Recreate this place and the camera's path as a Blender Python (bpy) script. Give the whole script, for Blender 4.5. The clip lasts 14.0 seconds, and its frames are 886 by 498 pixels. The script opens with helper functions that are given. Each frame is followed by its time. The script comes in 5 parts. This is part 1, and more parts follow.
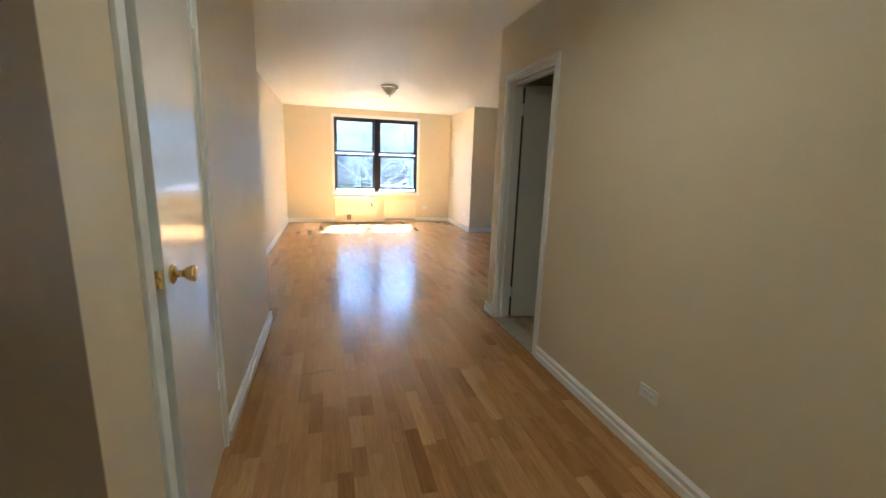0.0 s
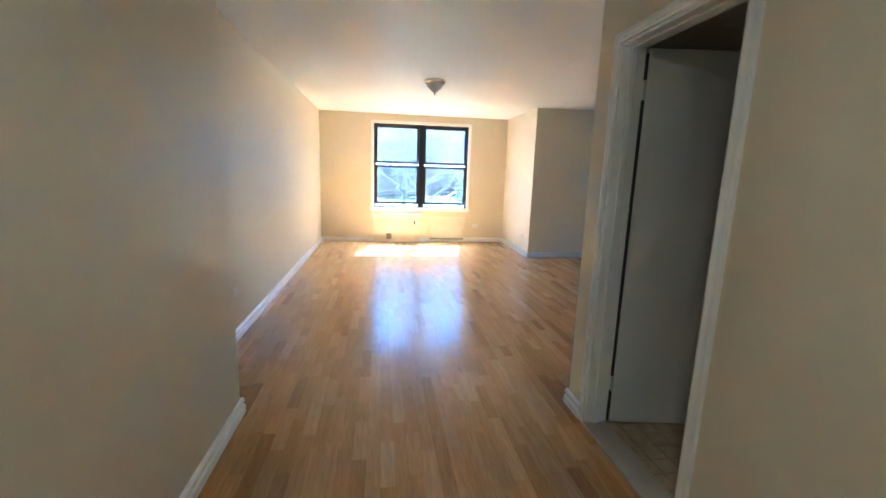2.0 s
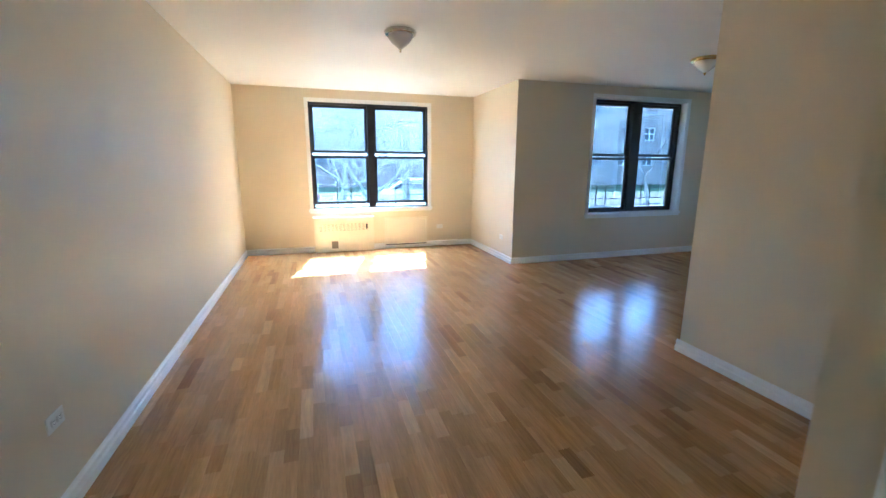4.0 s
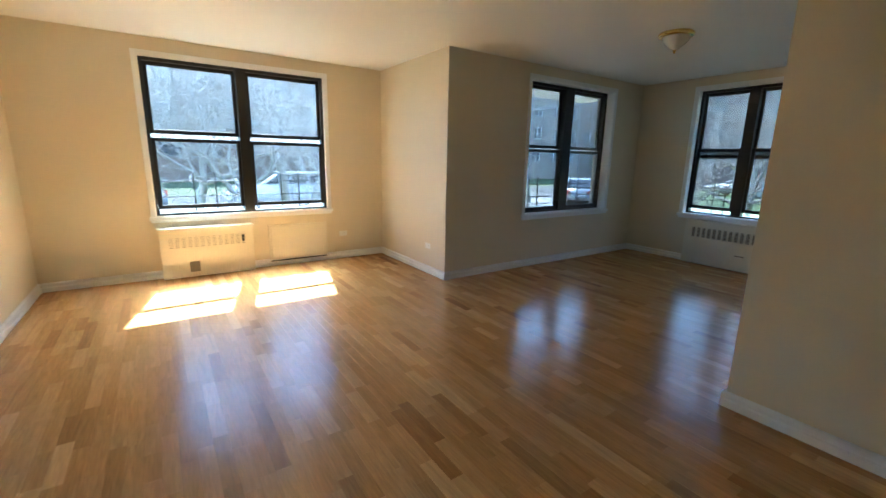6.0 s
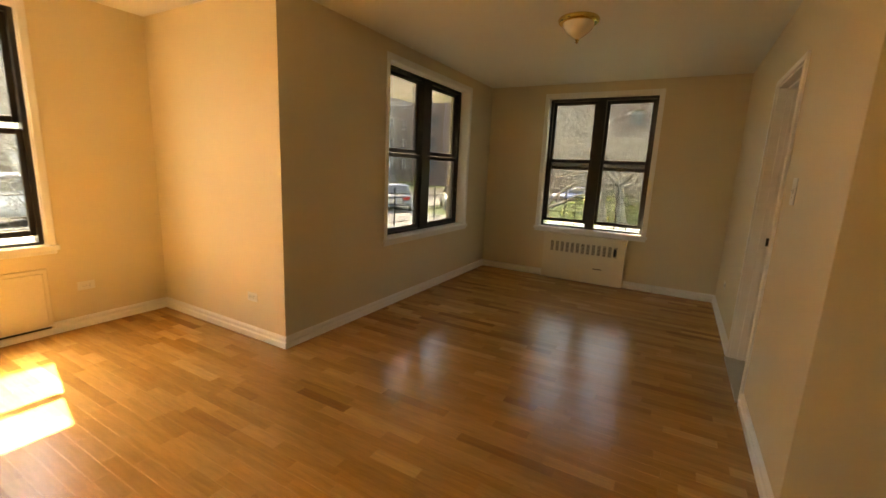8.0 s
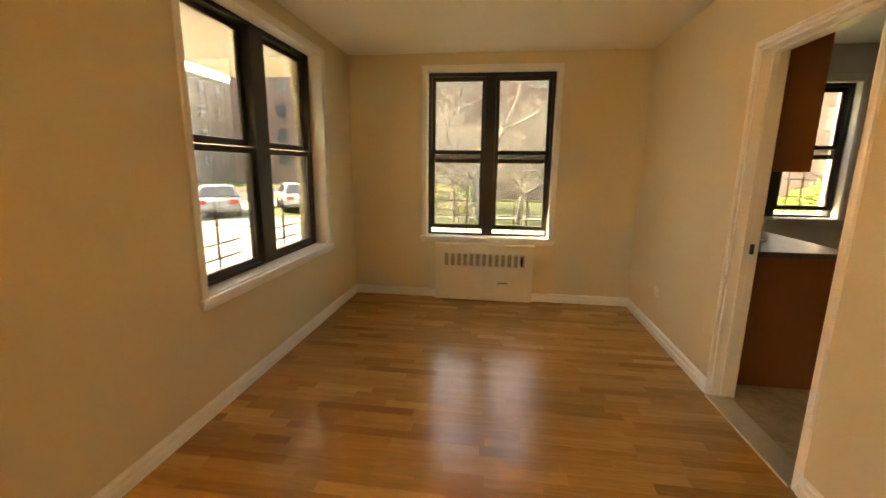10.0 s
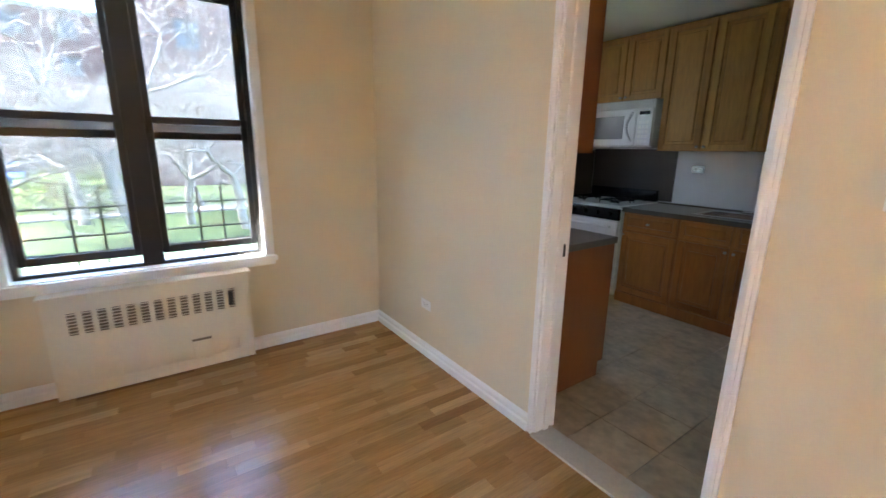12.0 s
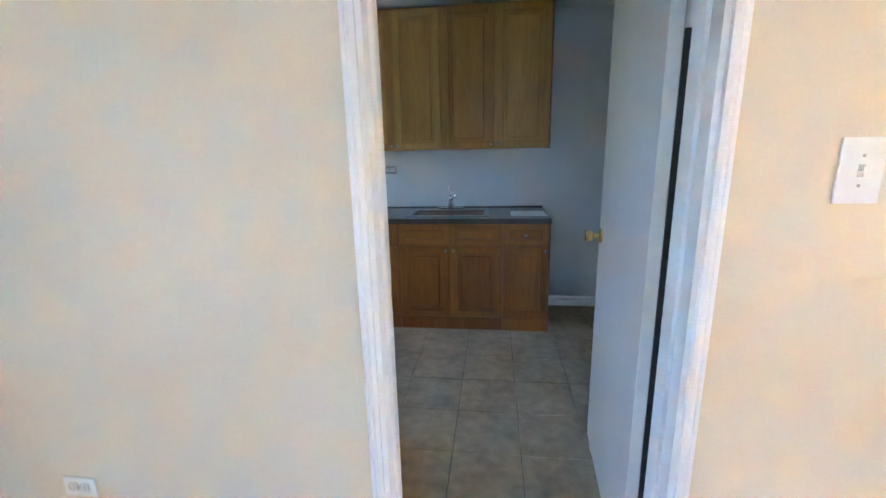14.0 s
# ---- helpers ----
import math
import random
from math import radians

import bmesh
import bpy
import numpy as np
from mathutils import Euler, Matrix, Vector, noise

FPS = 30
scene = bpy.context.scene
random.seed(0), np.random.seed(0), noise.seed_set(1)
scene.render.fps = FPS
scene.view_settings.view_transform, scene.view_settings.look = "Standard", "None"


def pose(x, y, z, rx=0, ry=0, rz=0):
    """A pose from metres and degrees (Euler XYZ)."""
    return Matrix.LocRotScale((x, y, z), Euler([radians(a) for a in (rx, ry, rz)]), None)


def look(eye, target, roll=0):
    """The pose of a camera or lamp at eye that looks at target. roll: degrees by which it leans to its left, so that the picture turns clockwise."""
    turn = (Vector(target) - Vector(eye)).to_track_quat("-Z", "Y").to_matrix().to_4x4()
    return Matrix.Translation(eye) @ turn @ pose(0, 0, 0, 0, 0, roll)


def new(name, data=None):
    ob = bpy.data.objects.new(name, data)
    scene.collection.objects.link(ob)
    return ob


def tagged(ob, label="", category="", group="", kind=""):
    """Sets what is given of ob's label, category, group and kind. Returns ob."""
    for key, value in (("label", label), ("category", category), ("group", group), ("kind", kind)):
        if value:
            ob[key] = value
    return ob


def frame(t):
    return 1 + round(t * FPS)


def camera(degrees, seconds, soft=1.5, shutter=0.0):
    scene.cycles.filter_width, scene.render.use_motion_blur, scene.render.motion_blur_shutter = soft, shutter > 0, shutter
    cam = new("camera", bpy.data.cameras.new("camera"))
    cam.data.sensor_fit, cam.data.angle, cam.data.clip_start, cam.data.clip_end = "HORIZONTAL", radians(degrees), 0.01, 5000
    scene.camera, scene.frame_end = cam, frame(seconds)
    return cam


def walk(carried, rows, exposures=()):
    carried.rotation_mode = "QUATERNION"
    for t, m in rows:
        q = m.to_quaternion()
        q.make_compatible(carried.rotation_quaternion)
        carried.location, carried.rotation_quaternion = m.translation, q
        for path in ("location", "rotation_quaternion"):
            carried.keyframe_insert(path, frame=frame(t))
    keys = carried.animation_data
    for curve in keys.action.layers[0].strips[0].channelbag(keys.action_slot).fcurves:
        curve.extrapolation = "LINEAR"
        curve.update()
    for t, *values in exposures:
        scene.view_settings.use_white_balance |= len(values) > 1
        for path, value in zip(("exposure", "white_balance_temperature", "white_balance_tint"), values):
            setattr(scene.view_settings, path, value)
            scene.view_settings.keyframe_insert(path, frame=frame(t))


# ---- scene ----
cam = camera(93.8, 14.0, soft=1.5, shutter=0.3)
PATH = [
    (0, (0.263, 0.202, 1.365), (0.79, 2.09, 0.965), 1.9),
    (0.5, (0.397, 0.438, 1.391), (0.794, 2.362, 1.016), 3.4),
    (1, (0.44, 0.77, 1.386), (0.735, 2.718, 1.046), 2.0),
    (1.5, (0.494, 1.135, 1.378), (0.737, 3.083, 0.997), 1.0),
    (2, (0.548, 1.51, 1.393), (0.844, 3.456, 1.034), 1.8),
    (2.5, (0.519, 1.885, 1.412), (0.958, 3.811, 1.1), 1.2),
    (2.7, (0.49, 2.02, 1.416), (0.939, 3.942, 1.09), 1.3),
    (4.8, (0.408, 3.651, 1.375), (1.136, 5.465, 0.951), 0.9),
    (5, (0.426, 3.773, 1.363), (1.194, 5.571, 0.94), 1.4),
    (5.5, (0.399, 4.162, 1.374), (1.302, 5.898, 0.959), 1.0),
    (6, (0.46, 4.508, 1.358), (1.562, 6.123, 0.934), 1.2),
    (6.5, (0.584, 4.88, 1.38), (1.792, 6.417, 0.961), 2.0),
    (7, (0.701, 5.23, 1.372), (2.129, 6.579, 0.998), 1.1),
    (7.2, (0.767, 5.353, 1.371), (2.282, 6.606, 0.999), 1.3),
    (9.3, (1.817, 6.505, 1.39), (3.68, 7.132, 1.022), 2.9),
    (9.5, (1.96, 6.546, 1.395), (3.846, 7.103, 1.031), 2.5),
    (10, (2.302, 6.732, 1.401), (4.247, 6.991, 1.011), 0.7),
    (10.5, (2.638, 6.832, 1.375), (4.59, 6.667, 0.973), 0.3),
    (11, (3.007, 6.822, 1.406), (4.878, 6.247, 0.994), 2.5),
    (11.5, (3.355, 6.858, 1.393), (5.133, 6.01, 1.048), 0.0),
    (12, (3.668, 6.811, 1.401), (5.26, 5.694, 0.936), 0.8),
    (12.5, (3.946, 6.701, 1.347), (5.31, 5.313, 0.888), 0.4),
    (13, (4.297, 6.599, 1.358), (5.286, 4.923, 0.899), 0.5),
    (13.5, (4.441, 6.476, 1.381), (5.035, 4.633, 0.88), 0.6),
    (14, (4.595, 6.351, 1.396), (4.837, 4.418, 0.944), -1.3),
]
EXPOSURES = [
    (0.0, 6.05, 5350, 3), (1.0, 6.07, 5050, 2), (2.7, 6.1, 4600, 0), (5.0, 5.4, 4500, -2), (5.6, 5.2, 4550, -2), (6.1, 5.02, 5800, -4),
    (6.5, 4.95, 7600, -4), (7.0, 4.85, 11000, 5), (9.3, 5.76, 19500, 13), (10.5, 6.08, 24500, 19), (11.0, 6.22, 20500, 16), (11.5, 6.48, 9900, 12),
    (12.0, 6.58, 6600, 11), (12.5, 6.8, 5900, 9), (13.0, 7.18, 5550, 6), (14.0, 7.35, 5400, 6)]
walk(cam, [(t, look(eye, target, roll)) for t, eye, target, roll in PATH], EXPOSURES)

# ---------------------------------------------------------------- world and sun
SUN_EL, SUN_AZ = 52.0, 13.0        # height above the horizon; degrees from +y towards +x
world = bpy.data.worlds.new("world")
scene.world = world
world.use_nodes = True
wn = world.node_tree.nodes
sky = wn.new("ShaderNodeTexSky")
sky.sky_type = "NISHITA"
sky.sun_disc = False
sky.dust_density, sky.ozone_density = 0.3, 1.5
sky.sun_elevation, sky.sun_rotation = radians(SUN_EL), radians(SUN_AZ)
wn["Background"].inputs["Strength"].default_value = 0.15
world.node_tree.links.new(sky.outputs["Color"], wn["Background"].inputs["Color"])
sun = new("sun", bpy.data.lights.new("sun", "SUN"))
sun.data.energy, sun.data.angle, sun.data.color = 2.0, radians(0.53), (1.0, 0.97, 0.92)
hall_light = new("hall_lamp_light", bpy.data.lights.new("hall_lamp_light", "AREA"))
hall_light.data.shape, hall_light.data.size = "DISK", 0.20
hall_light.data.energy, hall_light.data.color = 0.105, (1.0, 0.83, 0.60)
hall_light.location = (0.72, 1.62, 2.28)
_to = Vector((math.sin(radians(SUN_AZ)) * math.cos(radians(SUN_EL)), math.cos(radians(SUN_AZ)) * math.cos(radians(SUN_EL)), math.sin(radians(SUN_EL))))
sun.matrix_world = look(tuple(_to * 60), (0, 0, 0))


# ---------------------------------------------------------------- materials
def nodes_of(name):
    m = bpy.data.materials.new(name)
    m.use_nodes = True
    nt = m.node_tree
    return m, nt, nt.nodes["Principled BSDF"]


def mat(name, color, rough=0.5, metal=0.0, vary=0.06, scale=3.0, fine=60.0, bump=0.05, spec=0.5, coat=0.0, stretch=(1, 1, 1), dist=0.002):
    """A painted or plain surface: slow blotches, fine grain, fine relief."""
    m, nt, b = nodes_of(name)
    L = nt.links.new
    geo = nt.nodes.new("ShaderNodeNewGeometry")
    mp = nt.nodes.new("ShaderNodeMapping")
    mp.inputs["Scale"].default_value = stretch
    L(geo.outputs["Position"], mp.inputs["Vector"])
    big, small = nt.nodes.new("ShaderNodeTexNoise"), nt.nodes.new("ShaderNodeTexNoise")
    big.inputs["Scale"].default_value, big.inputs["Detail"].default_value = scale, 3
    small.inputs["Scale"].default_value, small.inputs["Detail"].default_value = fine, 4
    L(mp.outputs[0], big.inputs["Vector"]), L(mp.outputs[0], small.inputs["Vector"])
    add = nt.nodes.new("ShaderNodeMath")
    add.operation = "ADD"
    L(big.outputs["Fac"], add.inputs[0]), L(small.outputs["Fac"], add.inputs[1])
    ramp = nt.nodes.new("ShaderNodeMapRange")
    ramp.inputs["From Min"].default_value, ramp.inputs["From Max"].default_value = 0.6, 1.4
    ramp.inputs["To Min"].default_value, ramp.inputs["To Max"].default_value = 1 - vary, 1 + vary
    L(add.outputs[0], ramp.inputs["Value"])
    mul = nt.nodes.new("ShaderNodeVectorMath")
    mul.operation = "SCALE"
    mul.inputs[0].default_value = color[:3]
    L(ramp.outputs[0], mul.inputs["Scale"])
    L(mul.outputs[0], b.inputs["Base Color"])
    b.inputs["Roughness"].default_value, b.inputs["Metallic"].default_value = rough, metal
    b.inputs["Specular IOR Level"].default_value = spec
    b.inputs["Coat Weight"].default_value = coat
    if bump:
        bn = nt.nodes.new("ShaderNodeBump")
        bn.inputs["Strength"].default_value, bn.inputs["Distance"].default_value = bump, dist
        L(small.outputs["Fac"], bn.inputs["Height"])
        L(bn.outputs[0], b.inputs["Normal"])
    return m


def wood_mat(name, dark, mid, light, rough=0.3, island=False, grain=(14, 1.1, 14), objrand=True, bump=0.03, coat=0.0):
    """Wood with a tone of its own for each piece, and grain along one axis."""
    m, nt, b = nodes_of(name)
    L = nt.links.new
    geo = nt.nodes.new("ShaderNodeNewGeometry")
    if island:
        rnd = geo.outputs["Random Per Island"]
    else:
        rnd = nt.nodes.new("ShaderNodeObjectInfo").outputs["Random"]
    shift = nt.nodes.new("ShaderNodeVectorMath")
    shift.operation = "SCALE"
    shift.inputs[0].default_value = (37.0, 91.0, 53.0)
    L(rnd, shift.inputs["Scale"])
    mp = nt.nodes.new("ShaderNodeMapping")
    mp.inputs["Scale"].default_value = grain
    L(geo.outputs["Position"], mp.inputs["Vector"]), L(shift.outputs[0], mp.inputs["Location"])
    n1, n2 = nt.nodes.new("ShaderNodeTexNoise"), nt.nodes.new("ShaderNodeTexNoise")
    n1.inputs["Scale"].default_value, n1.inputs["Detail"].default_value, n1.inputs["Distortion"].default_value = 1.6, 4, 0.8
    n2.inputs["Scale"].default_value, n2.inputs["Detail"].default_value = 9.0, 5
    L(mp.outputs[0], n1.inputs["Vector"]), L(mp.outputs[0], n2.inputs["Vector"])
    tone = nt.nodes.new("ShaderNodeValToRGB")
    cr = tone.color_ramp
    cr.elements[0].position, cr.elements[0].color = 0.0, (*dark, 1)
    cr.elements[1].position, cr.elements[1].color = 1.0, (*light, 1)
    e = cr.elements.new(0.10)
    e.color = (*[d * 0.4 + k * 0.6 for d, k in zip(dark, mid)], 1)
    e = cr.elements.new(0.5)
    e.color = (*mid, 1)
    e = cr.elements.new(0.88)
    e.color = (*[d * 0.35 + k * 0.65 for d, k in zip(light, mid)], 1)
    L(rnd, tone.inputs["Fac"])
    mr = nt.nodes.new("ShaderNodeMapRange")
    mr.inputs["From Min"].default_value, mr.inputs["From Max"].default_value = 0.7, 1.3
    mr.inputs["To Min"].default_value, mr.inputs["To Max"].default_value = 0.80, 1.16
    ad = nt.nodes.new("ShaderNodeMath")
    L(n1.outputs["Fac"], ad.inputs[0]), L(n2.outputs["Fac"], ad.inputs[1])
    L(ad.outputs[0], mr.inputs["Value"])
    mul = nt.nodes.new("ShaderNodeVectorMath")
    mul.operation = "SCALE"
    L(tone.outputs["Color"], mul.inputs[0]), L(mr.outputs[0], mul.inputs["Scale"])
    L(mul.outputs[0], b.inputs["Base Color"])
    rr = nt.nodes.new("ShaderNodeMapRange")
    rr.inputs["To Min"].default_value, rr.inputs["To Max"].default_value = rough - 0.05, rough + 0.06
    wide = nt.nodes.new("ShaderNodeTexNoise")
    wide.inputs["Scale"].default_value = 1.7
    L(geo.outputs["Position"], wide.inputs["Vector"])
    L(wide.outputs["Fac"], rr.inputs["Value"]), L(rr.outputs[0], b.inputs["Roughness"])
    b.inputs["Coat Weight"].default_value = coat
    b.inputs["Coat Roughness"].default_value = 0.15
    bn = nt.nodes.new("ShaderNodeBump")
    bn.inputs["Strength"].default_value, bn.inputs["Distance"].default_value = bump, 0.001
    L(n2.outputs["Fac"], bn.inputs["Height"]), L(bn.outputs[0], b.inputs["Normal"])
    return m


def glass_mat(name, color, rough=0.0):
    m, nt, b = nodes_of(name)
    b.inputs["Base Color"].default_value = (*color, 1)
    b.inputs["Roughness"].default_value = rough
    b.inputs["Transmission Weight"].default_value = 1.0
    b.inputs["IOR"].default_value = 1.45
    return m


WALL = mat("cream_wall_paint", (0.770, 0.682, 0.515), 0.45, vary=0.025, scale=1.2, fine=140, bump=0.10, spec=0.3)
CEIL = mat("white_ceiling_paint", (0.89, 0.88, 0.85), 0.55, vary=0.02, scale=0.9, fine=90, bump=0.06, spec=0.3)
TRIM = mat("white_gloss_trim_paint", (0.90, 0.90, 0.885), 0.30, vary=0.012, scale=6, fine=120, bump=0.05)
DOORP = mat("white_door_paint", (0.74, 0.73, 0.69), 0.18, vary=0.03, scale=2, fine=50, bump=0.06)
BROWND = mat("dark_brown_door_paint", (0.20, 0.15, 0.09), 0.4, vary=0.05)
BLACKF = mat("black_window_frame_enamel", (0.022, 0.021, 0.021), 0.35, vary=0.15, bump=0.05)
IRON = mat("black_iron", (0.02, 0.02, 0.022), 0.5, vary=0.2)
# Tints dim the bright view outside; the shadowless panes still admit full daylight.
GLASS = glass_mat("window_glass_dimming", (0.25, 0.265, 0.285))
# Deeper tint to darken the alcove's view, lighter one to brighten the kitchen.
GLASSE = glass_mat("alcove_glass_dimming_more", (0.165, 0.171, 0.178))
GLASSK = glass_mat("kitchen_glass_dimming_less", (0.39, 0.372, 0.35))
RADP = mat("cream_radiator_enamel", (0.80, 0.74, 0.60), 0.38, vary=0.04, scale=5)
# Dark brown for the cover's back, and for shade painted at the valve door.
RADIN = mat("radiator_dark_brown", (0.24, 0.20, 0.14), 0.6)
STEEL = mat("brushed_steel", (0.62, 0.62, 0.63), 0.25, metal=1.0, vary=0.05, fine=200)
CHROME = mat("chrome", (0.75, 0.75, 0.77), 0.10, metal=1.0, vary=0.02)
BRASS = mat("polished_brass", (0.72, 0.52, 0.20), 0.18, metal=1.0, vary=0.05)
PLATE = mat("ivory_plastic", (0.86, 0.85, 0.80), 0.3, vary=0.02, bump=0)
SLOTD = mat("dark_slot", (0.03, 0.03, 0.03), 0.5, vary=0.05, bump=0)
SCREW = mat("dull_screw_metal", (0.45, 0.44, 0.40), 0.35, metal=1.0)
OAK = wood_mat("honey_oak_cabinet", (0.42, 0.205, 0.052), (0.53, 0.278, 0.076), (0.59, 0.33, 0.10), 0.30, grain=(16, 16, 1.3))
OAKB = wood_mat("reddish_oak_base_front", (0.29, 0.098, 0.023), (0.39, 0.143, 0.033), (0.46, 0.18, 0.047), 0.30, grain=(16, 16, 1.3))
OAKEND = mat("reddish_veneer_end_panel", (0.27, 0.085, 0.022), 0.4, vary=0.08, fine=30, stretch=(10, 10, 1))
COUNTER = mat("grey_brown_laminate_worktop", (0.115, 0.095, 0.078), 0.30, vary=0.22, scale=30, fine=160, bump=0.02)
APPW = mat("white_appliance_enamel", (0.80, 0.80, 0.78), 0.22, vary=0.02)
APPB = mat("black_appliance_glass", (0.012, 0.012, 0.013), 0.12, vary=0.05, bump=0)
GREYW = mat("grey_display_window", (0.25, 0.26, 0.27), 0.15, vary=0.05, bump=0)
SPLASH = mat("dark_brown_splash_panel", (0.055, 0.040, 0.028), 0.45, vary=0.12)
KWALL = mat("pale_grey_kitchen_paint", (0.80, 0.80, 0.79), 0.42, vary=0.03, scale=1.5, fine=100, bump=0.06)
TILE = mat("beige_grey_floor_tile", (0.49, 0.385, 0.255), 0.33, vary=0.34, scale=5.5, fine=17, bump=0.05)
GROUT = mat("grey_grout", (0.13, 0.115, 0.095), 0.8, vary=0.1)
MARBLE = mat("pale_stone_threshold", (0.50, 0.46, 0.38), 0.3, vary=0.10, scale=9)
SUBF = mat("dark_floor_joint", (0.17, 0.09, 0.036), 0.7)
LGLASS = mat("frosted_lamp_glass", (0.84, 0.83, 0.79), 0.10, vary=0.05, bump=0.2, fine=200, coat=0.6)
PAPER = mat("white_paper", (0.75, 0.74, 0.72), 0.6, vary=0.03, bump=0)
FLOORW = wood_mat("oak_strip_piece", (0.305, 0.150, 0.049), (0.465, 0.252, 0.089), (0.605, 0.365, 0.152), 0.215, False)
FLOORJ = wood_mat("oak_strip_joined", (0.305, 0.150, 0.049), (0.465, 0.252, 0.089), (0.605, 0.365, 0.152), 0.215, True)


# ---------------------------------------------------------------- mesh helpers
def box(bm, x0, x1, y0, y1, z0, z1, bev=0.0, seg=2):
    m = Matrix.Translation(((x0 + x1) / 2, (y0 + y1) / 2, (z0 + z1) / 2)) @ Matrix.Diagonal((abs(x1 - x0), abs(y1 - y0), abs(z1 - z0), 1))
    r = bmesh.ops.create_cube(bm, size=1, matrix=m)
    if bev:
        es = list({e for v in r["verts"] for e in v.link_edges})
        bmesh.ops.bevel(bm, geom=es, offset=bev, segments=seg, affect="EDGES", profile=0.6)
    return bm


def cyl(bm, p, q, r, r2=None, n=16, cap=True):
    p, q = Vector(p), Vector(q)
    d = q - p
    m = Matrix.Translation((p + q) / 2) @ d.to_track_quat("Z", "Y").to_matrix().to_4x4()
    bmesh.ops.create_cone(bm, cap_ends=cap, segments=n, radius1=r, radius2=r if r2 is None else r2, depth=d.length, matrix=m)
    return bm


def lathe(bm, profile, m=None, n=24):
    """Turns (radius, height) pairs round the z axis."""
    m = m or Matrix()
    rings = []
    for r, h in profile:
        rings.append([bm.verts.new(m @ Vector((r * math.cos(a), r * math.sin(a), h))) for a in (2 * math.pi * k / n for k in range(n))])
    for a, c in zip(rings, rings[1:]):
        for k in range(n):
            bm.faces.new((a[k], a[(k + 1) % n], c[(k + 1) % n], c[k]))
    bm.faces.new(rings[0][::-1])
    bm.faces.new(rings[-1])
    return bm


def prism(bm, pts, axis, a0, a1):
    """Pushes a closed outline of (u, v) pairs along an axis from a0 to a1. axis x: u, v = y, z; y: x, z; z: x, y."""
    def at(u, v, a):
        return {"x": (a, u, v), "y": (u, a, v), "z": (u, v, a)}[axis]
    lo, hi = [bm.verts.new(at(u, v, a0)) for u, v in pts], [bm.verts.new(at(u, v, a1)) for u, v in pts]
    bm.faces.new(lo[::-1]), bm.faces.new(hi)
    k = len(pts)
    for i in range(k):
        bm.faces.new((lo[i], lo[(i + 1) % k], hi[(i + 1) % k], hi[i]))
    bmesh.ops.recalc_face_normals(bm, faces=bm.faces)
    return bm


def make(name, bm, material, smooth=False):
    me = bpy.data.meshes.new(name)
    bm.normal_update()
    bm.to_mesh(me)
    bm.free()
    me.materials.append(material)
    if smooth:
        for p in me.polygons:
            p.use_smooth = True
    return new(name, me)


def part(name, bm, material, parent, label="", smooth=False):
    ob = make(name, bm, material, smooth)
    ob.parent = parent
    if label:
        tagged(ob, label)
    return ob


def thing(name, label, category, m=None, group="", kind=""):
    ob = new(name)
    ob.empty_display_size = 0.1
    if m is not None:
        ob.matrix_world = m
    return tagged(ob, label, category, group, kind)


B = bmesh.new

# ---------------------------------------------------------------- the plan (metres)
XL, XH, XR, XE = -0.620, -0.245, 1.714, 6.648      # living west wall, hall west wall, hall east wall, alcove east wall
YN, YA, YK, YH, YR = 9.912, 8.298, 5.366, 3.826, 3.755  # living north wall, alcove north wall, kitchen wall, hall ends
XP, XC, HC = 3.072, 3.040, 2.497                   # pier, corner by the kitchen, ceiling
YKI, YS = 5.236, 2.630                             # kitchen side of that wall, kitchen south wall
KD0, KD1, DH = 4.122, 4.903, 2.045                  # kitchen door opening
BD0, BD1 = 2.792, 3.540                            # bathroom door opening
CD0, CD1 = 1.540, 2.165                            # closet door opening
W1 = (0.393, 2.286, 0.680, 2.323)
W2 = (4.290, 5.958, 0.673, 2.337)
W3 = (6.205, 7.499, 0.668, 2.342)
WK = (3.56, 4.72, 0.95, 2.20)


def wall(name, axis, p0, p1, u0, u1, material, openings=(), z0=0.0, z1=None, label="cream painted plaster wall"):
    """A wall between p0 and p1 across, from u0 to u1 along; openings are (u0, u1, z0, z1)."""
    z1 = HC if z1 is None else z1
    bm = B()
    us = sorted({u0, u1, *[a for o in openings for a in o[:2]]})
    zs = sorted({z0, z1, *[a for o in openings for a in o[2:]]})

    def solid(i, k):
        if not (0 <= i < len(us) - 1 and 0 <= k < len(zs) - 1):
            return False
        u, z = (us[i] + us[i + 1]) / 2, (zs[k] + zs[k + 1]) / 2
        return not any(a < u < c and lo < z < hi for a, c, lo, hi in openings)
    pts = {}

    def vert(i, k, p):
        if (i, k, p) not in pts:
            pts[i, k, p] = bm.verts.new((p, us[i], zs[k]) if axis == "x" else (us[i], p, zs[k]))
        return pts[i, k, p]
    for i in range(len(us) - 1):
        for k in range(len(zs) - 1):
            if not solid(i, k):
                continue
            for p in (p0, p1):
                bm.faces.new([vert(i + a, k + b, p) for a, b in ((0, 0), (1, 0), (1, 1), (0, 1))])
            for di, dk, e0, e1 in ((-1, 0, (0, 0), (0, 1)), (1, 0, (1, 0), (1, 1)), (0, -1, (0, 0), (1, 0)), (0, 1, (0, 1), (1, 1))):
                if not solid(i + di, k + dk):
                    bm.faces.new([vert(i + e0[0], k + e0[1], p0), vert(i + e1[0], k + e1[1], p0), vert(i + e1[0], k + e1[1], p1), vert(i + e0[0], k + e0[1], p1)])
    bmesh.ops.recalc_face_normals(bm, faces=bm.faces)
    return tagged(make(name, bm, material), label, "wall", kind="structure")


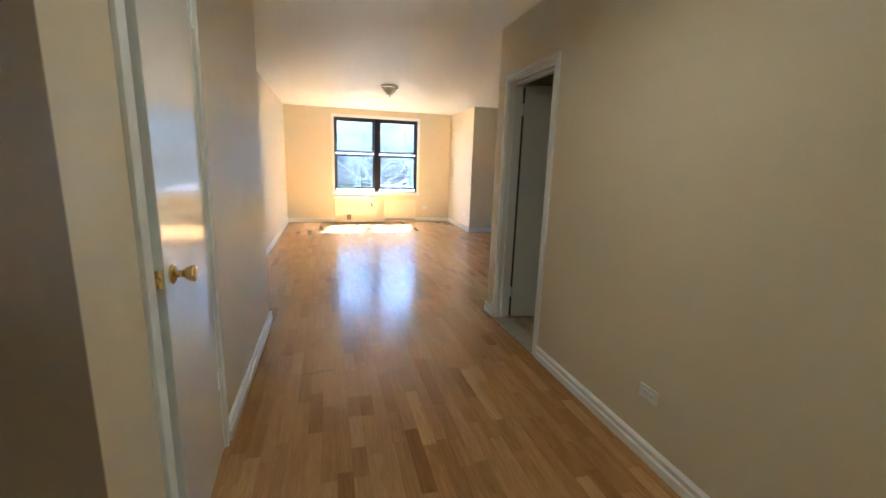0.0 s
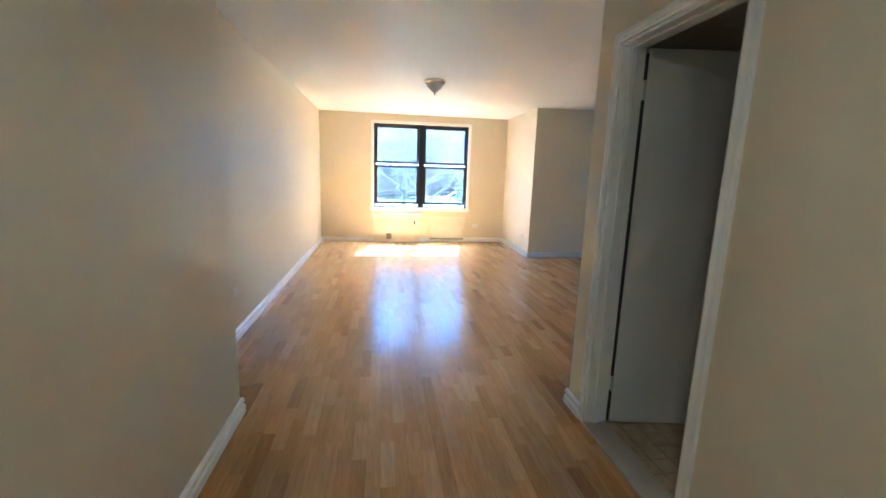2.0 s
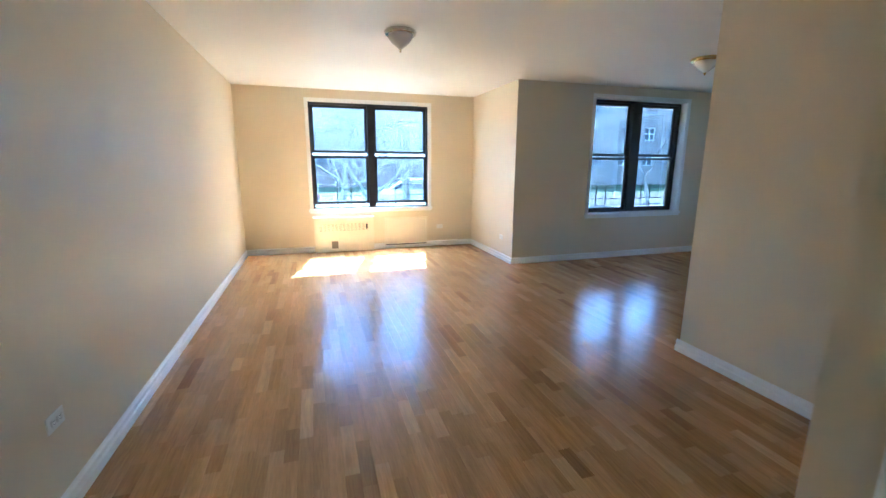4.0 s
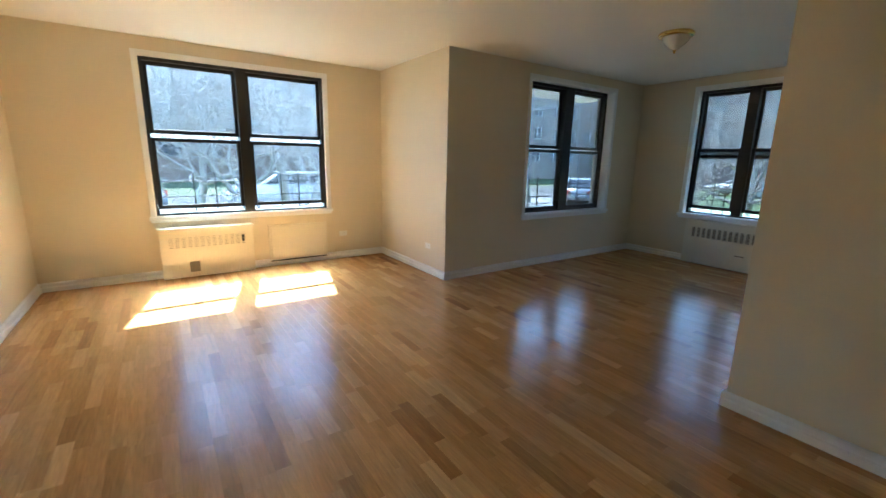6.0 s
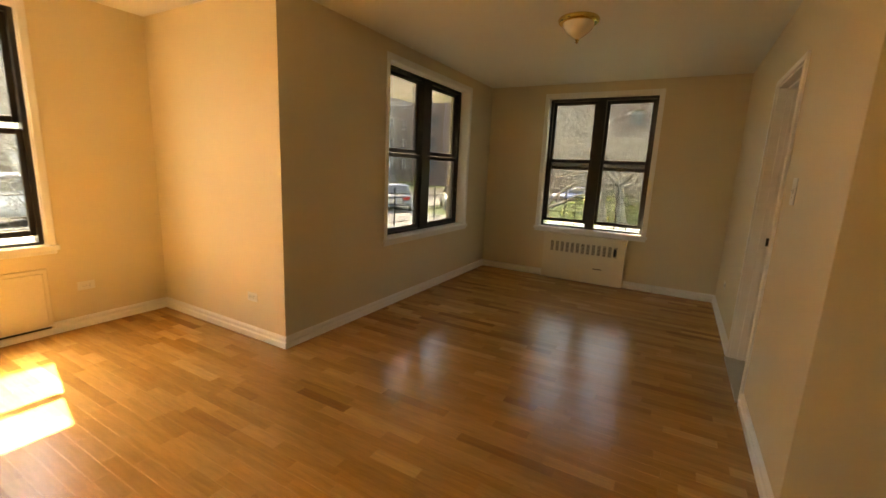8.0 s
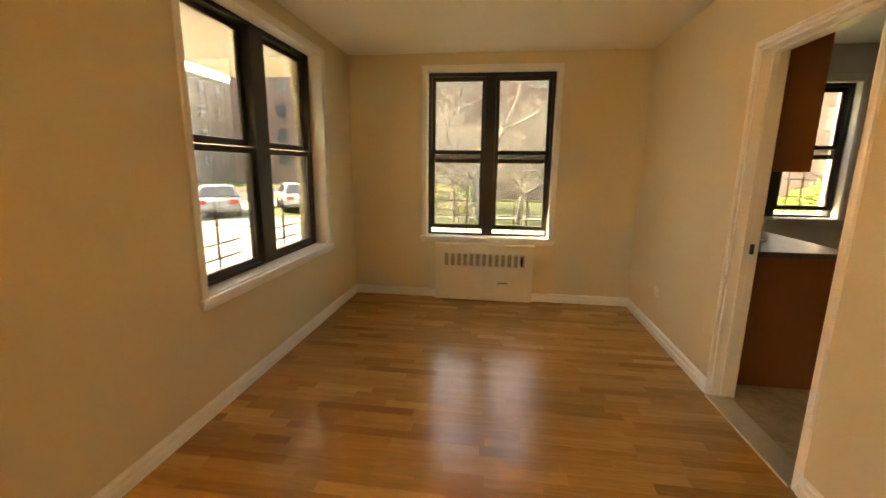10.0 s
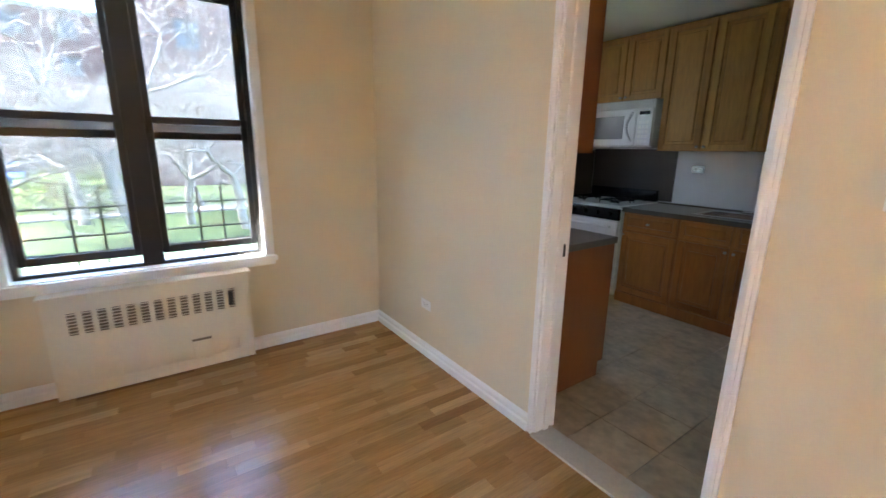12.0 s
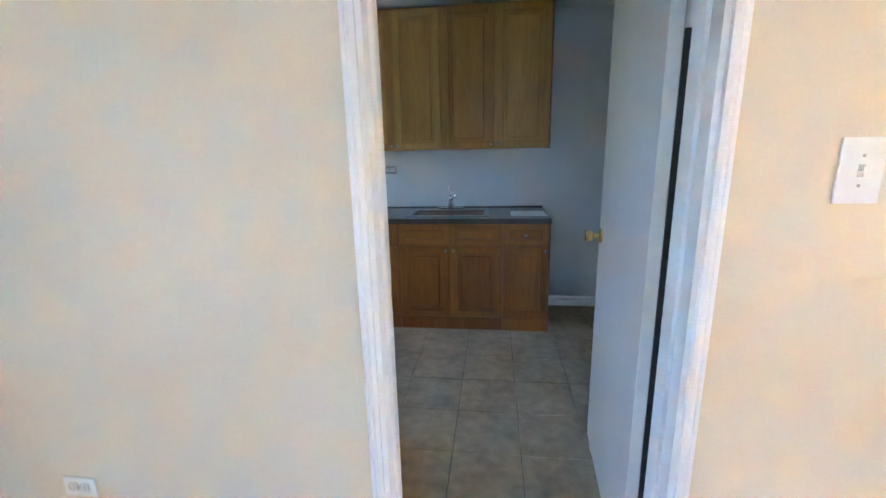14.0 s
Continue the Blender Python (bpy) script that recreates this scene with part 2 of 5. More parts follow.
wall("wall_living_west", "x", XL - 0.12, XL, YH - 0.12, YN, WALL)
wall("wall_hall_west", "x", XH - 0.12, XH, 0.12, YH - 0.12, WALL, [(CD0, CD1, 0, DH)])
wall("wall_hall_west_end", "y", YH - 0.12, YH, XL, XH, WALL)
wall("wall_living_north", "y", YN, YN + 0.28, XL - 0.12, XP + 0.25, WALL, [(W1[0], W1[1], W1[2], W1[3])])
wall("wall_pier_side", "x", XP, XP + 0.25, YA + 0.28, YN, WALL)
wall("wall_alcove_north", "y", YA, YA + 0.28, XP, XE + 0.28, WALL, [W2])
wall("wall_alcove_east", "x", XE, XE + 0.28, YKI - 0.0, YA, WALL, [W3])
wall("wall_kitchen_east", "x", XE, XE + 0.28, YS - 0.12, YKI, KWALL, [WK], label="pale grey painted kitchen wall with a window")
wall("wall_alcove_south", "y", YKI + 0.004, YK, XC + 0.12, XE, WALL, [(KD0, KD1, 0, DH)])
wall("wall_kitchen_north", "y", YKI - 0.006, YKI + 0.004, XC + 0.12, XE, KWALL, [(KD0, KD1, 0, DH)], label="pale grey painted kitchen wall")
wall("wall_corner_west", "x", XC, XC + 0.12, YR - 0.12, YK, WALL)
wall("wall_hall_return", "y", YR - 0.12, YR, XR + 0.12, XC, WALL)
wall("wall_hall_east", "x", XR, XR + 0.12, 0.12, YR, WALL, [(BD0, BD1, 0, DH)])
wall("wall_kitchen_south", "y", YS - 0.12, YS, XC + 0.12, XE, KWALL, label="pale grey painted kitchen wall")
wall("wall_kitchen_west", "x", XC, XC + 0.12, YS - 0.12, YR - 0.12, KWALL, label="pale grey painted kitchen wall")
wall("wall_bathroom_south", "y", 1.70, 1.82, XR + 0.12, XC, KWALL, label="pale grey bathroom wall")
wall("wall_bathroom_east", "x", XC - 0.05, XC, 1.82, YR - 0.12, KWALL, label="pale grey bathroom wall")
wall("wall_entry", "y", 0.0, 0.12, XH - 0.12, XR + 0.12, WALL, [(-0.20, 0.72, 0, 2.06)])
wall("wall_corridor", "y", -1.7, -1.58, XH - 0.8, XR + 0.8, WALL, label="plain corridor wall")
wall("wall_corridor_west", "x", XH - 0.8, XH - 0.68, -1.58, 0.0, WALL, label="plain corridor wall")
wall("wall_corridor_east", "x", XR + 0.68, XR + 0.8, -1.58, 0.0, WALL, label="plain corridor wall")
wall("wall_closet_back", "x", XH - 0.75, XH - 0.63, 1.0, 2.6, WALL, label="closet back wall")
wall("wall_closet_side", "y", 0.9, 1.0, XH - 0.75, XH - 0.12, WALL, label="closet side wall")
wall("wall_closet_end", "y", 2.6, 2.7, XH - 0.75, XH - 0.12, WALL, label="closet end wall")

bm = B()
box(bm, XL - 0.35, XE + 0.28, -1.8, YN + 0.28, HC, HC + 0.16)
tagged(make("ceiling", bm, CEIL), "white painted plaster ceiling", "ceiling", kind="structure")

bm = B()
box(bm, XL - 0.35, XE + 0.28, -1.8, YN + 0.28, -0.30, -0.012)
floor = tagged(make("floor", bm, SUBF), "glossy oak strip parquet floor", "floor", kind="structure")

# kitchen and bathroom floor beds
bm = B()
box(bm, XC + 0.12, XE, YS, YKI - 0.006, -0.012, -0.004)
box(bm, KD0, KD1, YKI - 0.006, YKI + 0.02, -0.012, -0.004)
kitchen_floor = tagged(make("floor_kitchen", bm, GROUT), "beige grey ceramic tile kitchen floor", "floor", kind="structure")
bm = B()
box(bm, XR + 0.12, XC - 0.05, 1.82, YR - 0.12, -0.012, -0.003)
bath_floor = tagged(make("floor_bathroom", bm, GROUT), "beige bathroom tile floor", "floor", kind="structure")

# stone thresholds
bm = B()
box(bm, KD0 + 0.002, KD1 - 0.002, YKI + 0.02, YK + 0.03, -0.012, 0.012, 0.004)
tagged(make("threshold_kitchen", bm, MARBLE), "pale stone door threshold", "threshold", kind="structure")
bm = B()
box(bm, XR - 0.02, XR + 0.125, BD0 + 0.002, BD1 - 0.002, -0.012, 0.012, 0.004)
tagged(make("threshold_bathroom", bm, MARBLE), "pale stone door threshold", "threshold", kind="structure")

# ---------------------------------------------------------------- baseboards
BASE_PROFILE = ((0.0, 0.0), (0.022, 0.0), (0.022, 0.042), (0.013, 0.049), (0.012, 0.060), (0.018, 0.066), (0.018, 0.077), (0.010, 0.086), (0.0, 0.090))


def baseboard(a, c, n, ext0=0.0, ext1=0.0):
    """Along the floor from a to c; n is the way it stands off the wall."""
    a, c, n = Vector((*a, 0)), Vector((*c, 0)), Vector((*n, 0))
    d = (c - a).normalized()
    a, c = a - d * ext0, c + d * ext1
    bm = B()
    lo = [bm.verts.new(a + n * u + Vector((0, 0, v))) for u, v in BASE_PROFILE]
    hi = [bm.verts.new(c + n * u + Vector((0, 0, v))) for u, v in BASE_PROFILE]
    k = len(lo)
    bm.faces.new(lo), bm.faces.new(hi[::-1])
    for i in range(k):
        bm.faces.new((lo[i], hi[i], hi[(i + 1) % k], lo[(i + 1) % k]))
    bmesh.ops.recalc_face_normals(bm, faces=bm.faces)
    return tagged(make("baseboard", bm, TRIM), "white moulded wooden baseboard", "baseboard", kind="structure")


E15 = 0.022
KW = 0.034                                          # width of the kitchen door casing
CW = 0.051                                          # width of the door casings
baseboard((XH, CD1 + CW), (XH, YH), (1, 0), 0, E15)
baseboard((XH, 0.12), (XH, CD0 - CW), (1, 0))
baseboard((XL, YH), (XH, YH), (0, 1), 0, 0)
baseboard((XL, YH + E15), (XL, YN), (1, 0))
baseboard((XL + E15, YN), (0.395, YN), (0, -1))
baseboard((1.324, YN), (XP - E15, YN), (0, -1))
baseboard((XP, YA), (XP, YN), (-1, 0), E15, 0)
baseboard((XP, YA), (XE - E15, YA), (0, -1))
baseboard((XE, 7.385), (XE, YA), (-1, 0))
baseboard((XE, YK), (XE, 6.35), (-1, 0))
baseboard((KD1 + KW, YK), (XE - E15, YK), (0, 1))
baseboard((XC, YK), (KD0 - KW, YK), (0, 1))
baseboard((XC, YR), (XC, YK), (-1, 0), 0, E15)
baseboard((XR, YR), (XC - E15, YR), (0, 1))
baseboard((XR, BD1 + CW), (XR, YR), (-1, 0), 0, E15)
baseboard((XR, 0.12), (XR, BD0 - CW), (-1, 0))
baseboard((XC + 0.12, YS), (4.155, YS), (0, 1))


# ---------------------------------------------------------------- windows
def window(name, W, m, label, gap=True, deep=0.10, guard=True, mull=0.11, side=0.042, glass=GLASS, overlap=False):
    """Two double-hung sashes side by side. Local: x along the wall from the left, y outwards, z up; the wall's face is y = 0."""
    w, h = W[1] - W[0], W[3] - W[2]
    win = thing(name, label, "window", m, kind="structure")
    f0, f1 = deep, deep + 0.085
    top, bot = 0.045, 0.034
    bm = B()
    box(bm, 0, side, f0, f1, 0, h, 0.004, 1)
    box(bm, w - side, w, f0, f1, 0, h, 0.004, 1)
    box(bm, side, w - side, f0, f1, h - top, h, 0.004, 1)
    box(bm, side, w - side, f0, f1 + 0.03, 0, bot, 0.004, 1)
    part("window_frame", bm, BLACKF, win, "black enamelled window frame")
    bm = B()
    box(bm, w / 2 - mull / 2, w / 2 + mull / 2, f0 - 0.022, f1, bot, h - top, 0.006)
    part("mullion", bm, BLACKF, win)
    lift = 0.045 if gap else 0.0
    zm = h * 0.505
    for u0, u1 in ((side, w / 2 - mull / 2), (w / 2 + mull / 2, w - side)):
        up0, lo1 = (zm - 0.073, zm + 0.057) if overlap else (zm + 0.005 + lift, zm + lift * 0.2)
        for kind, z0, z1, y0 in (("upper_sash", up0, h - top, f0 + 0.045), ("lower_sash", bot + lift, lo1, f0 + 0.008)):
            bm = B()
            s, r0 = 0.036, 0.045
            r1 = 0.04
            box(bm, u0, u0 + s, y0, y0 + 0.03, z0, z1, 0.004, 1)
            box(bm, u1 - s, u1, y0, y0 + 0.03, z0, z1, 0.004, 1)
            box(bm, u0 + s, u1 - s, y0, y0 + 0.03, z0, z0 + r0, 0.004, 1)
            box(bm, u0 + s, u1 - s, y0, y0 + 0.03, z1 - r1, z1, 0.004, 1)
            if kind == "lower_sash":
                for f in (0.3, 0.7):
                    c = u0 + (u1 - u0) * f
                    box(bm, c - 0.025, c + 0.025, y0 - 0.012, y0 - 0.001, z1 - 0.02, z1 - 0.004, 0.003, 1)
            sash = part(kind, bm, BLACKF, win)
            bm = B()
            box(bm, u0 + s - 0.004, u1 - s + 0.004, y0 + 0.013, y0 + 0.017, z0 + r0 - 0.004, z1 - r1 + 0.004)
            pane = part("pane", bm, glass, sash, "glass pane tinted to dim the view outside")
            pane.visible_shadow = False
        if guard:
            bm = B()
            y = f1 + 0.09
            for z in (0.10, 0.20, 0.37):
                cyl(bm, (u0 - 0.02, y, z), (u1 + 0.02, y, z), 0.006, n=6)
            for f in (0.42, 0.68):
                c = u0 + (u1 - u0) * f
                cyl(bm, (c, y, 0.0), (c, y, 0.47), 0.008, n=6)
            part("window_guard", bm, IRON, win, "black iron window guard rail")
    # white jambs, casing and sill
    bm = B()
    t = 0.012
    box(bm, 0, t, 0.0, f0, t, h - t)
    box(bm, w - t, w, 0.0, f0, t, h - t)
    box(bm, 0, w, 0.0, f0, h - t, h)
    box(bm, 0, w, 0.0, f0, 0, t)
    part("jamb_lining", bm, TRIM, win, "white painted jamb lining")
    bm = B()
    c = 0.045
    box(bm, -c, 0.004, -0.010, -0.001, 0.0, h + c, 0.003, 1)
    box(bm, w - 0.004, w + c, -0.010, -0.001, 0.0, h + c, 0.003, 1)
    box(bm, 0.004, w - 0.004, -0.010, -0.001, h - 0.004, h + c, 0.003, 1)
    part("window_casing", bm, TRIM, win, "white painted casing")
    bm = B()
    box(bm, -c - 0.015, w + c + 0.015, -0.028, -0.001, -0.032, 0.006, 0.005)
    box(bm, -c, w + c, -0.014, -0.001, -0.060, -0.033, 0.004)
    part("window_sill", bm, TRIM, win, "white painted sill")
    return win


window("window_1", W1, pose(W1[0], YN, W1[2]), "black double-hung window pair with white trim", deep=0.025)
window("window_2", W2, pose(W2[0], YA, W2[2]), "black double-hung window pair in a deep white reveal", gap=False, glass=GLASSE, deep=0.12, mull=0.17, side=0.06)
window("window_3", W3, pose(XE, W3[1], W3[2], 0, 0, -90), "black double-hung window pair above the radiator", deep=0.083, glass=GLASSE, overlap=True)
window("window_4", WK, pose(XE, WK[1], WK[2], 0, 0, -90), "black double-hung kitchen window", deep=0.08, glass=GLASSK, overlap=True)


# ---------------------------------------------------------------- doors
def casing(parent, u0, u1, h, w=CW, t=0.016):
    """A moulded door casing on a wall's face; local x along the wall, y off the wall, z up."""
    prof = ((0.0, 0.0), (0.0, t), (0.010, t + 0.003), (0.022, t - 0.003), (w - 0.018, t - 0.005), (w - 0.010, t + 0.001), (w, t - 0.002), (w, 0.0))
    bm = B()
    for s, e in ((u0, -1), (u1, 1)):
        rows = []
        for z in (0.0, h):
            rows.append([bm.verts.new((s + e * u, v, z + (u if z else 0.0))) for u, v in prof])
        k = len(prof)
        for i in range(k):
            bm.faces.new((rows[0][i], rows[0][(i + 1) % k], rows[1][(i + 1) % k], rows[1][i]))
        bm.faces.new(rows[0])
    rows = []
    for x, e in ((u0, -1), (u1, 1)):
        rows.append([bm.verts.new((x + e * u, v, h + u)) for u, v in prof])
    k = len(prof)
    for i in range(k):
        bm.faces.new((rows[0][i], rows[0][(i + 1) % k], rows[1][(i + 1) % k], rows[1][i]))
    bmesh.ops.recalc_face_normals(bm, faces=bm.faces)
    return part("door_casing", bm, TRIM, parent, "white moulded door casing")


def jamb(parent, u0, u1, h, d0, d1, stop=None):
    """The lining of an opening, 2 mm proud of the wall; local y from d0 to d1."""
    bm = B()
    t = 0.014
    box(bm, u0 - 0.004, u0 + t, d0, d1, 0.0, h)
    box(bm, u1 - t, u1 + 0.004, d0, d1, 0.0, h)
    box(bm, u0 + t, u1 - t, d0, d1, h - t, h + 0.004)
    if stop:
        s0, s1 = stop
        box(bm, u0 + t, u0 + t + 0.012, s0, s1, 0.0, h - t, 0.002, 1)
        box(bm, u1 - t - 0.012, u1 - t, s0, s1, 0.0, h - t, 0.002, 1)
        box(bm, u0 + t + 0.012, u1 - t - 0.012, s0, s1, h - t - 0.012, h - t, 0.002, 1)
    return part("door_jamb", bm, TRIM, parent, "white painted door jamb")


KNOB = ((0.030, 0.0), (0.032, 0.004), (0.026, 0.010), (0.012, 0.013), (0.011, 0.030), (0.016, 0.036), (0.023, 0.046), (0.027, 0.062), (0.025, 0.067), (0.018, 0.068))


def leaf(parent, w, h, material, knob_u, knob_z=0.97, t=0.036, hinges=(), faces=(1, -1), latch=True, name="door_leaf"):
    """A flush leaf in its own frame: x from the hinge, y across its thickness (0 to t), z up. faces: on which sides knobs stand."""
    bm = B()
    box(bm, 0.0, w, 0.0, t, 0.008, h, 0.002, 1)
    lf = part(name, bm, material, parent)
    for s in faces:
        bm = B()
        y = t if s > 0 else 0.0
        lathe(bm, KNOB, Matrix.Translation((knob_u, y, knob_z)) @ Matrix.Rotation(radians(-90 * s), 4, "X"), 20)
        ob = part("door_knob", bm, BRASS, lf, "polished brass door knob", True)
    if latch:
        bm = B()
        box(bm, w - 0.001, w + 0.0015, t / 2 - 0.012, t / 2 + 0.012, knob_z - 0.028, knob_z + 0.028)
        cyl(bm, (w, t / 2, knob_z), (w + 0.009, t / 2, knob_z), 0.007, n=12)
        part("latch", bm, BRASS, lf, "worn brass latch plate")
    for z in hinges:
        bm = B()
        cyl(bm, (-0.004, t + 0.004, z - 0.045), (-0.004, t + 0.004, z + 0.045), 0.0065, n=10)
        cyl(bm, (-0.004, t + 0.004, z + 0.045), (-0.004, t + 0.004, z + 0.052), 0.004, n=10)
        box(bm, -0.002, 0.03, t - 0.002, t + 0.0015, z - 0.045, z + 0.045)
        part("hinge", bm, TRIM, lf, "painted-over door hinge", False)
    return lf


# hall closet, opening into the hall: local x runs along +y, local y into the hall
d = thing("door_1", "white flush closet door slightly ajar in the hall", "door", pose(XH, 0, 0), kind="structure")
FLIP = Matrix(((0, 1, 0, 0), (1, 0, 0, 0), (0, 0, 1, 0), (0, 0, 0, 1)))


def turned(parent, children_from, m):
    for c in [c for c in parent.children if c.name not in children_from]:
        c.matrix_basis = m @ c.matrix_basis


casing(d, CD0, CD1, DH)
jamb(d, CD0, CD1, DH, -0.122, 0.002, (-0.09, -0.045))
turned(d, (), FLIP)
keep = {c.name for c in d.children}
lf = leaf(d, 0.602, DH - 0.02, DOORP, 0.535, 1.003, hinges=(0.36, 1.90), faces=(1,))
# hinge at the far jamb, leaf running back towards the entry, outer face towards the hall
lf.matrix_basis = pose(-0.034, CD1 - 0.008, 0, 0, 0, -90 + 3.2)

# bathroom, opening inwards
d = thing("door_2", "white flush bathroom door standing open", "door", pose(XR, 0, 0), kind="structure")
casing(d, BD0, BD1, DH)
turned(d, (), Matrix(((0, -1, 0, 0), (1, 0, 0, 0), (0, 0, 1, 0), (0, 0, 0, 1))))
keep = {c.name for c in d.children}
jamb(d, BD0, BD1, DH, -0.122, 0.002, (-0.075, -0.04))
turned(d, keep, Matrix(((0, -1, 0, 0), (1, 0, 0, 0), (0, 0, 1, 0), (0, 0, 0, 1))))
lf = leaf(d, 0.705, DH - 0.02, DOORP, 0.628, 0.985, hinges=(0.24, 1.83), faces=(-1,), latch=False)
# The dark hinge gap is drawn as black strips, broken at the hinges.
for z0, z1 in ((0.02, 0.19), (0.29, 1.78), (1.88, 2.0)):
    bm = B()
    box(bm, -0.014, -0.002, 0.004, 0.032, z0, z1)
    part("edge_seal", bm, SLOTD, lf, "black strip standing in for shade in the hinge gap")
lf.matrix_basis = pose(0.140, BD1 - 0.022, 0.005, 0, 0, -8.5)

# kitchen, opening into the kitchen
d = thing("door_3", "white flush kitchen door standing open", "door", pose(0, YK, 0), kind="structure")
casing(d, KD0, KD1, DH, KW)
jamb(d, KD0, KD1, DH, -0.138, 0.002, (-0.085, -0.05))
bm = B()
box(bm, KD1 - 0.0145, KD1 - 0.0125, -0.115, -0.09, 0.92, 0.98)
cyl(bm, (KD1 - 0.0150, -0.102, 0.95), (KD1 - 0.012, -0.102, 0.95), 0.008, n=10)
part("strike_plate", bm, SLOTD, d, "dark strike plate hole")
lf = leaf(d, 0.738, DH - 0.02, DOORP, 0.678, 1.02, faces=(1, -1))
# A black strip imitates the unlit gap between leaf and jamb.
bm = B()
box(bm, -0.004, 0.012, -0.0145, -0.0005, 0.02, 1.66)
part("edge_seal", bm, SLOTD, lf, "black strip standing in for shade in the hinge gap")
lf.matrix_basis = pose(KD0 + 0.024, -0.156, 0.012, 0, 0, -94.2)
bm = B()
box(bm, KD0 + 0.0005, KD0 + 0.010, -0.168, -0.142, 0.0, DH - 0.002, 0.002, 1)
part("hinge_stop", bm, TRIM, d, "white painted stop at the hinge side")

# entry, standing open along the hall's west wall
d = thing("door_4", "dark brown entry door standing open against the wall", "door", pose(-0.20, 0.14, 0, 0, 0, 90), kind="structure")
lf = leaf(d, 0.90, 2.04, BROWND, 0.83, 1.0, t=0.044, faces=(), name="entry_leaf")
lf.matrix_basis = pose(0, -0.036, 0, 0, 0, 0)


# ---------------------------------------------------------------- ceiling lamps
def ceiling_lamp(name, x, y, label, band, k=1.0):
    lamp = thing(name, label, "ceiling lamp", pose(x, y, HC) @ Matrix.Diagonal((k, k, 0.9, 1)), "ceiling lamps")
    bm = B()
    lathe(bm, ((0.140, -0.0005), (0.147, -0.008), (0.150, -0.016), (0.145, -0.024), (0.146, -0.032), (0.136, -0.040), (0.10, -0.040)), n=40)
    part("canopy", bm, band, lamp, "polished metal canopy ring", True)
    n = 56
    bm = B()
    prof = ((0.112, -0.038), (0.111, -0.055), (0.101, -0.080), (0.078, -0.108), (0.052, -0.131), (0.029, -0.150), (0.012, -0.160))
    rings = []
    for r, h in prof:
        rings.append([bm.verts.new((r * (1 + 0.025 * (i % 2)) * math.cos(2 * math.pi * i / n), r * (1 + 0.025 * (i % 2)) * math.sin(2 * math.pi * i / n), h)) for i in range(n)])
    for a, c in zip(rings, rings[1:]):
        for i in range(n):
            bm.faces.new((a[i], a[(i + 1) % n], c[(i + 1) % n], c[i]))
    bm.faces.new(rings[-1])
    bmesh.ops.recalc_face_normals(bm, faces=bm.faces)
    part("shade", bm, LGLASS, lamp, "frosted ribbed glass bowl", True)
    bm = B()
    lathe(bm, ((0.014, -0.158), (0.017, -0.166), (0.008, -0.172), (0.012, -0.181), (0.006, -0.190), (0.001, -0.192)), n=16)
    part("finial", bm, band, lamp, "metal finial", True)
    return lamp


SILVERB = mat("satin_nickel", (0.60, 0.57, 0.50), 0.22, metal=1.0, vary=0.04)
ceiling_lamp("ceiling_lamp", 1.185, 6.78, "nickel ceiling lamp with a frosted glass bowl", SILVERB, 0.9)
ceiling_lamp("ceiling_lamp", 4.41, 6.68, "brass ceiling lamp with a frosted glass bowl", BRASS, 0.98)

ceiling_lamp("ceiling_lamp", 0.72, 1.62, "lit ceiling lamp with a frosted glass bowl in the hall", SILVERB)


